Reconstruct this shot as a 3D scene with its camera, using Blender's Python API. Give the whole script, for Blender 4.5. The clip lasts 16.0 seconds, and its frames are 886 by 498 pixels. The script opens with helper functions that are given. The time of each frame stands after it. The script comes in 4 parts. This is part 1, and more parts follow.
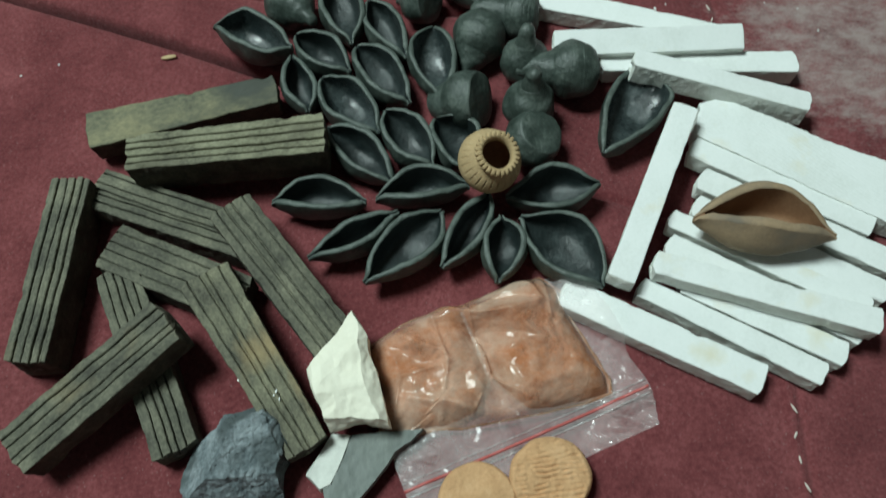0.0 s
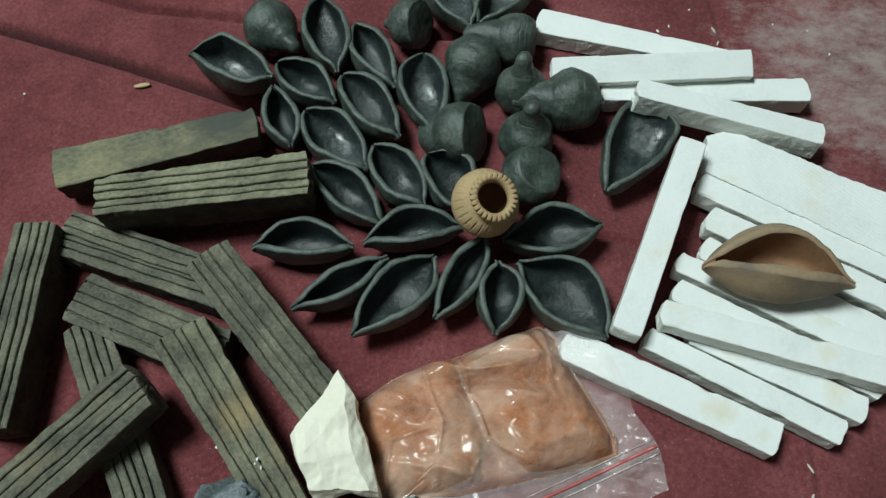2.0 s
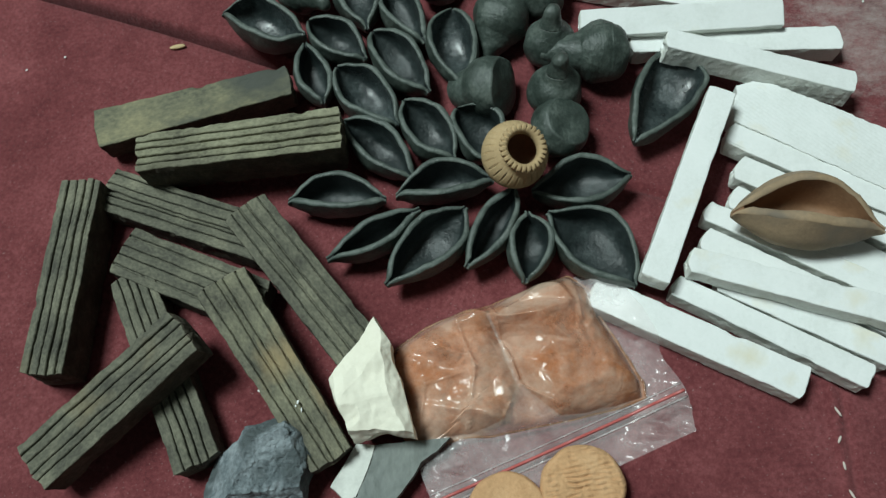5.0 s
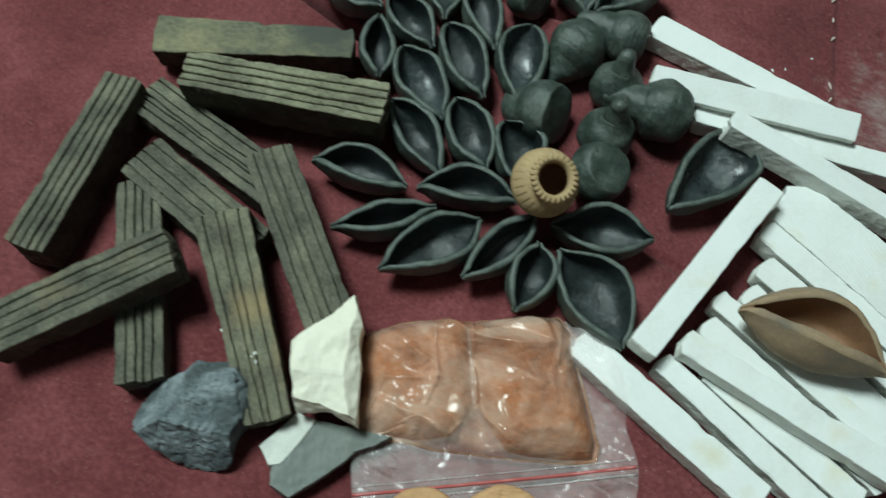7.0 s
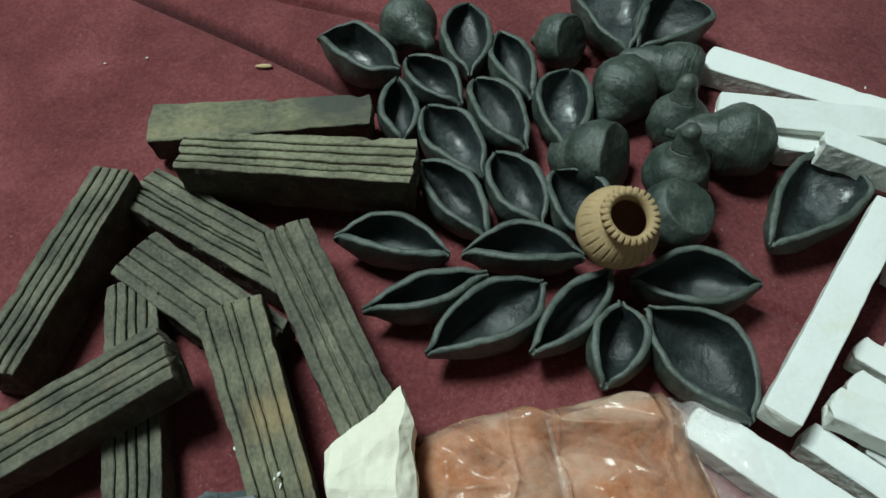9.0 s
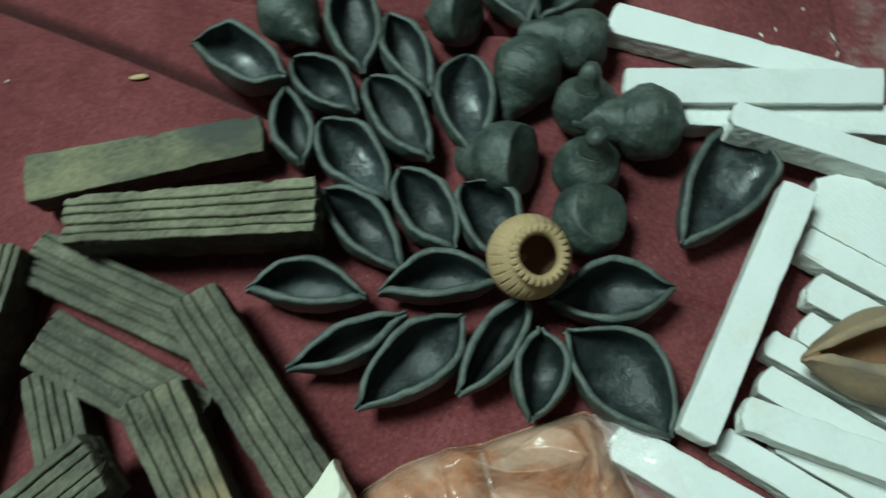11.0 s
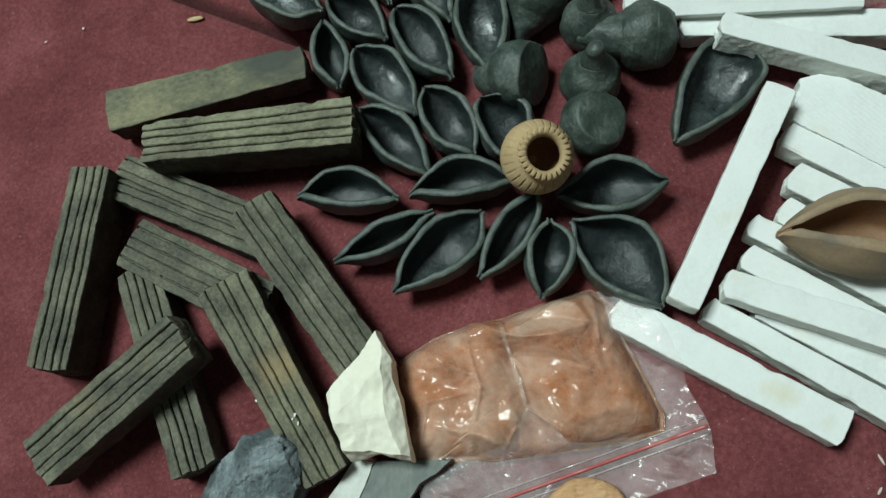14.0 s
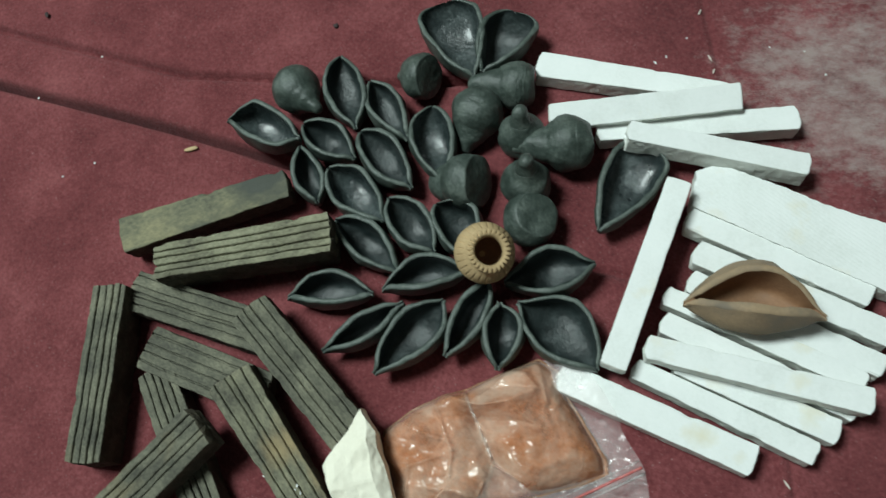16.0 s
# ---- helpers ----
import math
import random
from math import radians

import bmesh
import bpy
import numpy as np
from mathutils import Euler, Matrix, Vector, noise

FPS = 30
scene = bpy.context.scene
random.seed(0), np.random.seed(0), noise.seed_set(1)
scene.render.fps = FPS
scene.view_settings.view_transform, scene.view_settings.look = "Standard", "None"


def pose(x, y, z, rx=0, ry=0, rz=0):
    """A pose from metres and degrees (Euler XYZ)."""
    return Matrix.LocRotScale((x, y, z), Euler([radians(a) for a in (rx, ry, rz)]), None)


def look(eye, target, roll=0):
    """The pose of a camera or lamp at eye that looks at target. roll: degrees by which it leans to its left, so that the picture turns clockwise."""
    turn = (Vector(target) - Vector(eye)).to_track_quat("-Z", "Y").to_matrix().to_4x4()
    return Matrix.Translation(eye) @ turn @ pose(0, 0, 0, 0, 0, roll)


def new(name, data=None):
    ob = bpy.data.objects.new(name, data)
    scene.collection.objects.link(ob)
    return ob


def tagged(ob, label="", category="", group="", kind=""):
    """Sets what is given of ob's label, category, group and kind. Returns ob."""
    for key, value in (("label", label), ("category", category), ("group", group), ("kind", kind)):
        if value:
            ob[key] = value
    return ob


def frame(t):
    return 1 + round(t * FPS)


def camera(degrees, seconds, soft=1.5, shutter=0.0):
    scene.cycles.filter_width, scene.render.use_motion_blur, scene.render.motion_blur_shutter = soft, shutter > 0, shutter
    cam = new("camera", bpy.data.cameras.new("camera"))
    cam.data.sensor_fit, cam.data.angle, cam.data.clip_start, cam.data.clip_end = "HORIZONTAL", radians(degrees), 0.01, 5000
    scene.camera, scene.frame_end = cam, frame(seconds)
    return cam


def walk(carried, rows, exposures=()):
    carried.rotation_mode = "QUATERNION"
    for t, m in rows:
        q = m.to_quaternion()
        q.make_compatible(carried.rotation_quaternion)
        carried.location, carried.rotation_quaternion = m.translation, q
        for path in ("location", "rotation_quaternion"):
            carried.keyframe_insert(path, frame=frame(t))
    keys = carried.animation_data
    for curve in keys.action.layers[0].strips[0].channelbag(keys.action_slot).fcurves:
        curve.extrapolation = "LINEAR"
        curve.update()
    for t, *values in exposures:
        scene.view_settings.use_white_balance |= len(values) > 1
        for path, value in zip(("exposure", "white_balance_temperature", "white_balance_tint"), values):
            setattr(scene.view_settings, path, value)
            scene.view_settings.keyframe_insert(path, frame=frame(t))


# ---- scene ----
cam = camera(61.37, 16.0, soft=1.4, shutter=0.6)
PATH = [
    (0, (0.0029, -0.1708, 0.4042), (-0.0002, 0.0445, -0.0471), -1.62),
    (0.5, (0.0031, -0.1616, 0.4092), (-0.0045, 0.0655, -0.0362), -1.43),
    (1, (0.0226, -0.1508, 0.4124), (-0.0084, 0.0504, -0.0442), -4.30),
    (1.5, (0.0143, -0.1390, 0.4115), (-0.0210, 0.0512, -0.0496), -9.98),
    (2, (0.0022, -0.1305, 0.3924), (0.0052, 0.0790, -0.0616), -0.48),
    (2.5, (-0.0077, -0.1444, 0.3904), (-0.0031, 0.0562, -0.0676), -0.02),
    (3, (-0.0098, -0.1455, 0.3927), (-0.0174, 0.0413, -0.0711), -3.62),
    (3.5, (-0.0037, -0.1405, 0.3988), (-0.0187, 0.0454, -0.0651), -5.88),
    (3.7, (0.0004, -0.1446, 0.3974), (-0.0188, 0.0487, -0.0633), -6.95),
    (6, (0.0002, -0.1386, 0.3967), (-0.0139, 0.0511, -0.0657), -5.72),
    (6.5, (-0.0024, -0.1335, 0.3931), (-0.0221, 0.0730, -0.0619), -3.14),
    (7, (0.0149, -0.1434, 0.3876), (-0.0219, 0.0528, -0.0708), 6.35),
    (7.5, (0.0418, -0.1315, 0.3547), (0.0041, 0.0881, -0.0929), 6.31),
    (8, (0.0327, -0.1440, 0.3125), (-0.0426, 0.0788, -0.1288), -2.13),
    (8.2, (0.0258, -0.1540, 0.3016), (-0.0649, 0.1181, -0.1079), -3.85),
    (10.3, (-0.0088, -0.1049, 0.3335), (-0.0619, 0.1534, -0.0913), -2.29),
    (10.5, (-0.0058, -0.0982, 0.3396), (-0.0604, 0.1513, -0.0902), -4.00),
    (11, (0.0127, -0.0554, 0.3409), (-0.0214, 0.1248, -0.1243), -7.71),
    (11.5, (0.0431, -0.0169, 0.3602), (0.0060, 0.1378, -0.1139), -16.48),
    (12, (0.0600, -0.0312, 0.3758), (0.0149, 0.1186, -0.0991), -20.02),
    (12.5, (0.0704, -0.0748, 0.3763), (0.0113, 0.0702, -0.0986), -22.76),
    (13, (0.0608, -0.1041, 0.3839), (-0.0089, 0.0374, -0.0906), -24.07),
    (13.5, (0.0508, -0.0977, 0.3814), (-0.0147, 0.0450, -0.0933), -22.97),
    (14, (0.0310, -0.0930, 0.3838), (-0.0348, 0.0501, -0.0908), -22.80),
    (14.5, (0.0337, -0.0842, 0.3861), (-0.0127, 0.0553, -0.0918), -17.14),
    (15, (0.0384, -0.0937, 0.4131), (-0.0047, 0.0562, -0.0620), -16.11),
    (15.5, (0.0390, -0.0878, 0.4521), (-0.0130, 0.0859, -0.0138), -19.03),
    (16, (0.0538, -0.0977, 0.4601), (-0.0023, 0.0803, -0.0038), -20.28),
]
TINTS = [(0, 0, 6450, 5), (1, 0, 6500, 9), (2, 0, 6540, 10), (6, 0, 6520, 9), (6.5, 0, 6440, 3), (7.5, 0, 6470, 5), (8.2, 0, 6500, 6), (10.5, 0, 6510, 0), (11, -0.04, 6270, -6), (11.5, 0, 6270, -5), (12, 0, 6500, 5),
         (12.5, 0.03, 6680, 16), (13, 0.05, 6930, 20), (13.5, 0, 6740, 13), (14, 0, 6560, 6), (14.5, 0, 6500, 3), (15, 0.03, 6540, 10), (15.5, 0.06, 6550, 10), (16, 0.09, 6580, 9)]
walk(cam, [(t, look(eye, target, roll)) for t, eye, target, roll in PATH], TINTS)


# ---- light: one lamp high beside the cloth, in a plain closed room ----
world = bpy.data.worlds.new("world")
scene.world = world
world.use_nodes = True
world.node_tree.nodes["Background"].inputs[0].default_value = (0.8, 0.9, 1.0, 1)
world.node_tree.nodes["Background"].inputs[1].default_value = 0.02
lamp = bpy.data.lights.new("room_lamp", "AREA")
lamp.shape, lamp.size, lamp.size_y = "RECTANGLE", 0.7, 0.7
lamp.energy, lamp.color = 74.0, (0.845, 1.0, 0.985)
new("room_lamp", lamp).matrix_world = look((-1.00, 0.42, 2.38), (0.0, 0.06, 0.0))


# ---- materials ----
def surface(name, stops, scale=60.0, fine=600.0, rough=(0.7, 0.9), bump=0.3, bump_scale=400.0, stretch=(1, 1, 1), coat=0.0,
            patch=None, patch_scale=25.0, patch_at=(0.55, 0.7), bump_depth=0.0006, spec=0.5, wear=None):
    """Noise at two scales between the colours of stops, grain in the relief, and patches of another colour."""
    m = bpy.data.materials.new(name)
    m.use_nodes = True
    n, l = m.node_tree.nodes, m.node_tree.links
    b = n["Principled BSDF"]
    co, info = n.new("ShaderNodeTexCoord"), n.new("ShaderNodeObjectInfo")
    mp = n.new("ShaderNodeMapping")
    mp.inputs["Scale"].default_value = stretch
    far = n.new("ShaderNodeVectorMath")
    far.operation = "SCALE"
    far.inputs[0].default_value = (7.3, 3.1, 5.7)
    l.new(info.outputs["Random"], far.inputs["Scale"])
    l.new(co.outputs["Object"], mp.inputs["Vector"])
    l.new(far.outputs[0], mp.inputs["Location"])

    def noisy(s, detail, r=0.6):
        t = n.new("ShaderNodeTexNoise")
        t.inputs["Scale"].default_value, t.inputs["Detail"].default_value, t.inputs["Roughness"].default_value = s, detail, r
        l.new(mp.outputs[0], t.inputs["Vector"])
        return t.outputs["Fac"]

    big, small = noisy(scale, 5), noisy(fine, 3)
    mix = n.new("ShaderNodeMath")
    mix.operation = "MULTIPLY_ADD"
    mix.inputs[1].default_value = 0.35
    l.new(small, mix.inputs[0])
    half = n.new("ShaderNodeMath")
    half.operation = "MULTIPLY"
    half.inputs[1].default_value = 0.65
    l.new(big, half.inputs[0])
    l.new(half.outputs[0], mix.inputs[2])
    ramp = n.new("ShaderNodeValToRGB")
    for k, (at, c) in enumerate(stops):
        e = ramp.color_ramp.elements[k] if k < 2 else ramp.color_ramp.elements.new(at)
        e.position, e.color = at, (*c, 1)
    l.new(mix.outputs[0], ramp.inputs[0])
    colour = ramp.outputs[0]
    if patch:
        pn = noisy(patch_scale, 4, 0.55)
        pr = n.new("ShaderNodeMapRange")
        pr.inputs["From Min"].default_value, pr.inputs["From Max"].default_value = patch_at
        l.new(pn, pr.inputs["Value"])
        pm = n.new("ShaderNodeMix")
        pm.data_type = "RGBA"
        pm.inputs["B"].default_value = (*patch, 1)
        for i in pm.inputs:
            if i.type == "RGBA" and i.name == "B":
                i.default_value = (*patch, 1)
        a = [i for i in pm.inputs if i.type == "RGBA" and i.name == "A"][0]
        l.new(colour, a)
        l.new(pr.outputs[0], pm.inputs["Factor"])
        colour = [o for o in pm.outputs if o.type == "RGBA"][0]
    if wear:  # rubbed pale on the edges
        geo, wr, wm = n.new("ShaderNodeNewGeometry"), n.new("ShaderNodeMapRange"), n.new("ShaderNodeMixRGB")
        wr.inputs["From Min"].default_value, wr.inputs["From Max"].default_value = wear[1], wear[2]
        wr.inputs["To Max"].default_value = wear[3]
        l.new(geo.outputs["Pointiness"], wr.inputs["Value"])
        l.new(wr.outputs[0], wm.inputs[0])
        l.new(colour, wm.inputs[1])
        wm.inputs[2].default_value = (*wear[0], 1)
        colour = wm.outputs[0]
    l.new(colour, b.inputs["Base Color"])
    rr = n.new("ShaderNodeMapRange")
    rr.inputs["From Min"].default_value, rr.inputs["From Max"].default_value = 0.3, 0.7
    rr.inputs["To Min"].default_value, rr.inputs["To Max"].default_value = rough
    l.new(big, rr.inputs["Value"])
    l.new(rr.outputs[0], b.inputs["Roughness"])
    b.inputs["Specular IOR Level"].default_value = spec
    if coat:
        b.inputs["Coat Weight"].default_value, b.inputs["Coat Roughness"].default_value = coat, 0.22
    bp = n.new("ShaderNodeBump")
    bp.inputs["Strength"].default_value, bp.inputs["Distance"].default_value = bump, bump_depth
    l.new(noisy(bump_scale, 6, 0.65), bp.inputs["Height"])
    l.new(bp.outputs[0], b.inputs["Normal"])
    return m


dark_clay = surface("dark_clay", [(0.32, (0.020, 0.029, 0.024)), (0.50, (0.048, 0.064, 0.055)), (0.66, (0.108, 0.130, 0.113))], 85, 600, (0.34, 0.60), 1.0, 260, bump_depth=0.0008,
                    wear=((0.20, 0.225, 0.205), 0.53, 0.64, 0.7))
# cup insides: base darker than outside, the shade of the hollow painted in
dark_clay_inside_shaded = surface("dark_clay_inside_shaded", [(0.32, (0.008, 0.012, 0.012)), (0.52, (0.020, 0.028, 0.028)), (0.70, (0.052, 0.066, 0.065))], 90, 500, (0.34, 0.58), 0.9, 200, bump_depth=0.0008)
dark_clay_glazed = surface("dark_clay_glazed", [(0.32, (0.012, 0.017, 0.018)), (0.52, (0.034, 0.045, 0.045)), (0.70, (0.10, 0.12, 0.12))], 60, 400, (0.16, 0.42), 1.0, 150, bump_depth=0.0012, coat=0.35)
BAR = dict(scale=70, fine=700, rough=(0.75, 0.95), bump=1.0, bump_scale=380, stretch=(0.7, 1, 1), bump_depth=0.0010, wear=((0.25, 0.235, 0.175), 0.53, 0.62, 0.5))
bar_clay = surface("bar_clay", [(0.36, (0.043, 0.041, 0.030)), (0.48, (0.098, 0.096, 0.070)), (0.58, (0.157, 0.152, 0.110)), (0.70, (0.250, 0.237, 0.169))],
                   patch=(0.25, 0.19, 0.10), patch_scale=18, patch_at=(0.58, 0.76), **BAR)
bar_clay_burnt = surface("bar_clay_burnt", [(0.36, (0.051, 0.048, 0.034)), (0.48, (0.125, 0.120, 0.084)), (0.58, (0.188, 0.180, 0.122)), (0.70, (0.285, 0.264, 0.180))],
                         patch=(0.36, 0.26, 0.13), patch_scale=20, patch_at=(0.49, 0.66), **BAR)
bar_clay_pale = surface("bar_clay_pale", [(0.36, (0.071, 0.068, 0.045)), (0.48, (0.180, 0.174, 0.114)), (0.58, (0.252, 0.245, 0.165)), (0.70, (0.332, 0.325, 0.22))],
                        patch=(0.10, 0.092, 0.064), patch_scale=24, patch_at=(0.54, 0.72), **BAR)
bar_clay_smooth = surface("bar_clay_smooth", [(0.34, (0.071, 0.072, 0.047)), (0.5, (0.166, 0.158, 0.098)), (0.66, (0.285, 0.255, 0.148))], 42, 500, (0.7, 0.9), 0.9, 420, stretch=(0.6, 1, 1),
                          patch=(0.055, 0.060, 0.048), patch_scale=24, patch_at=(0.48, 0.64), bump_depth=0.0009)
white_clay = surface("white_clay", [(0.3, (0.70, 0.72, 0.695)), (0.5, (0.775, 0.795, 0.78)), (0.7, (0.81, 0.825, 0.815))], 35, 500, (0.85, 0.97), 0.5, 300,
                     patch=(0.72, 0.68, 0.55), patch_scale=28, patch_at=(0.62, 0.80), spec=0.25)
white_torn = surface("white_torn", [(0.3, (0.62, 0.64, 0.585)), (0.5, (0.73, 0.75, 0.70)), (0.7, (0.80, 0.82, 0.785))], 120, 700, (0.88, 0.98), 1.0, 420, bump_depth=0.0010, spec=0.2)
# bars' torn sides and ends: browner than the tops, part of their shade in the colour
bar_clay_torn_shaded = surface("bar_clay_torn_shaded", [(0.34, (0.030, 0.025, 0.017)), (0.5, (0.066, 0.056, 0.038)), (0.68, (0.120, 0.105, 0.072))], 110, 600, (0.8, 0.97), 1.0, 330, bump_depth=0.0013,
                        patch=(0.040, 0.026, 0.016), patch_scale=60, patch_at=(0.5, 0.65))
cream_stone = surface("cream_stone", [(0.3, (0.73, 0.695, 0.57)), (0.6, (0.81, 0.78, 0.655)), (0.75, (0.84, 0.815, 0.70))], 40, 400, (0.6, 0.8), 0.35, 160)
grey_stone = surface("grey_stone", [(0.32, (0.050, 0.064, 0.070)), (0.45, (0.135, 0.165, 0.178)), (0.62, (0.30, 0.34, 0.36))], 75, 420, (0.75, 0.95), 1.0, 380,
                     patch=(0.080, 0.098, 0.102), patch_scale=32, patch_at=(0.48, 0.58), bump_depth=0.0018)
slate_stone = surface("slate_stone", [(0.3, (0.11, 0.128, 0.12)), (0.55, (0.18, 0.20, 0.185)), (0.75, (0.27, 0.29, 0.27))], 40, 500, (0.55, 0.8), 0.4, 260, stretch=(1, 0.4, 1))
flake_stone = surface("flake_stone", [(0.3, (0.52, 0.53, 0.49)), (0.6, (0.66, 0.67, 0.62)), (0.75, (0.73, 0.735, 0.69))], 50, 400, (0.6, 0.8), 0.5, 200)
tan_clay = surface("tan_clay", [(0.3, (0.33, 0.225, 0.115)), (0.55, (0.42, 0.295, 0.155)), (0.75, (0.50, 0.365, 0.21))], 60, 700, (0.7, 0.9), 0.5, 450)
cup_clay = surface("cup_clay", [(0.3, (0.21, 0.148, 0.093)), (0.5, (0.295, 0.208, 0.128)), (0.72, (0.40, 0.275, 0.165))], 32, 500, (0.6, 0.85), 0.5, 300, patch=(0.17, 0.135, 0.10), patch_scale=26, patch_at=(0.5, 0.68))
cup_inside_pot_shade = surface("cup_inside_pot_shade", [(0.3, (0.17, 0.085, 0.042)), (0.55, (0.24, 0.125, 0.064)), (0.75, (0.32, 0.18, 0.098))], 40, 500, (0.55, 0.8), 0.4, 300)
ochre_clay = surface("ochre_clay", [(0.3, (0.47, 0.255, 0.12)), (0.55, (0.60, 0.35, 0.18)), (0.75, (0.68, 0.43, 0.245))], 90, 600, (0.8, 0.95), 1.0, 330, bump_depth=0.0009)
orange_clay = surface("orange_clay", [(0.34, (0.14, 0.042, 0.018)), (0.5, (0.35, 0.108, 0.042)), (0.68, (0.52, 0.205, 0.095))], 75, 500, (0.85, 0.97), 0.9, 260,
                      patch=(0.30, 0.125, 0.065), patch_scale=70, patch_at=(0.55, 0.72), bump_depth=0.0012)
red_plastic = surface("red_plastic", [(0.3, (0.42, 0.085, 0.08)), (0.7, (0.52, 0.13, 0.12))], 50, 300, (0.3, 0.4), 0.1, 200)
thread = surface("thread", [(0.3, (0.52, 0.42, 0.38)), (0.7, (0.70, 0.62, 0.55))], 300, 2000, (0.8, 0.9), 0.5, 2000)
straw_skin = surface("straw_skin", [(0.3, (0.45, 0.32, 0.16)), (0.7, (0.62, 0.47, 0.27))], 200, 900, (0.6, 0.8), 0.4, 900)
crumb_dark = surface("crumb_dark", [(0.3, (0.03, 0.02, 0.02)), (0.7, (0.06, 0.04, 0.04))], 300, 900, (0.8, 0.9), 0.4, 900)
plaster = surface("plaster", [(0.3, (0.15, 0.16, 0.15)), (0.7, (0.20, 0.21, 0.195))], 3, 40, (0.8, 0.9), 0.2, 30, bump_depth=0.002)


def film_material(name, haze, tint, dust, bloom):
    """Thin clear plastic: mostly let through, a little milky, glossy by its angle."""
    m = bpy.data.materials.new(name)
    m.use_nodes = True
    n, l = m.node_tree.nodes, m.node_tree.links
    n.remove(n["Principled BSDF"])
    clear, milk, gloss = n.new("ShaderNodeBsdfTransparent"), n.new("ShaderNodeBsdfDiffuse"), n.new("ShaderNodeBsdfGlossy")
    clear.inputs[0].default_value = (*tint, 1)
    gloss.inputs["Roughness"].default_value = 0.13
    co, tex, ramp = n.new("ShaderNodeTexCoord"), n.new("ShaderNodeTexNoise"), n.new("ShaderNodeMapRange")
    tex.inputs["Scale"].default_value, tex.inputs["Detail"].default_value = 20, 12
    tex.inputs["Roughness"].default_value = 0.72
    ramp.inputs["From Min"].default_value, ramp.inputs["From Max"].default_value = 0.35, 0.68
    ramp.inputs["To Min"].default_value, ramp.inputs["To Max"].default_value = haze
    l.new(co.outputs["Object"], tex.inputs["Vector"])
    l.new(tex.outputs["Fac"], ramp.inputs["Value"])
    wide, tone = n.new("ShaderNodeTexNoise"), n.new("ShaderNodeValToRGB")
    wide.inputs["Scale"].default_value, wide.inputs["Detail"].default_value = 24, 13
    wide.inputs["Roughness"].default_value = 0.74
    tone.color_ramp.elements[0].position, tone.color_ramp.elements[0].color = 0.38, (*dust, 1)
    tone.color_ramp.elements[1].position, tone.color_ramp.elements[1].color = 0.58, (*bloom, 1)
    l.new(co.outputs["Object"], wide.inputs["Vector"])
    l.new(wide.outputs["Fac"], tone.inputs["Fac"])
    l.new(tone.outputs["Color"], milk.inputs[0])
    a, b, fres, bp = n.new("ShaderNodeMixShader"), n.new("ShaderNodeMixShader"), n.new("ShaderNodeFresnel"), n.new("ShaderNodeBump")
    # crinkles: creased facets, bent by noise
    bend, shift = n.new("ShaderNodeTexNoise"), n.new("ShaderNodeMixRGB")
    bend.inputs["Scale"].default_value = 45
    shift.inputs[0].default_value = 0.025
    crinkle, facet = n.new("ShaderNodeTexVoronoi"), n.new("ShaderNodeMapRange")
    crinkle.feature = "DISTANCE_TO_EDGE"
    crinkle.inputs["Scale"].default_value = 75
    facet.inputs["From Max"].default_value = 0.22
    l.new(co.outputs["Object"], bend.inputs["Vector"])
    l.new(co.outputs["Object"], shift.inputs[1])
    l.new(bend.outputs["Color"], shift.inputs[2])
    l.new(shift.outputs[0], crinkle.inputs["Vector"])
    l.new(crinkle.outputs["Distance"], facet.inputs["Value"])
    bp.inputs["Strength"].default_value, bp.inputs["Distance"].default_value = 0.30, 0.0012
    l.new(facet.outputs[0], bp.inputs["Height"])
    l.new(bp.outputs[0], gloss.inputs["Normal"])
    l.new(bp.outputs[0], milk.inputs["Normal"])
    fres.inputs["IOR"].default_value = 1.33
    l.new(ramp.outputs[0], a.inputs[0])
    l.new(clear.outputs[0], a.inputs[1])
    l.new(milk.outputs[0], a.inputs[2])
    l.new(fres.outputs[0], b.inputs[0])
    l.new(a.outputs[0], b.inputs[1])
    l.new(gloss.outputs[0], b.inputs[2])
    l.new(b.outputs[0], n["Material Output"].inputs[0])
    return m


pouch_plastic = film_material("pouch_plastic", (0.42, 0.78), (0.99, 0.96, 0.93), (0.46, 0.20, 0.10), (0.63, 0.45, 0.345))
fold_plastic = film_material("fold_plastic", (0.45, 0.75), (0.98, 0.95, 0.92), (0.34, 0.16, 0.085), (0.48, 0.30, 0.20))
clear_plastic = film_material("clear_plastic", (0.13, 0.42), (0.99, 0.98, 0.98), (0.78, 0.70, 0.69), (0.84, 0.80, 0.80))


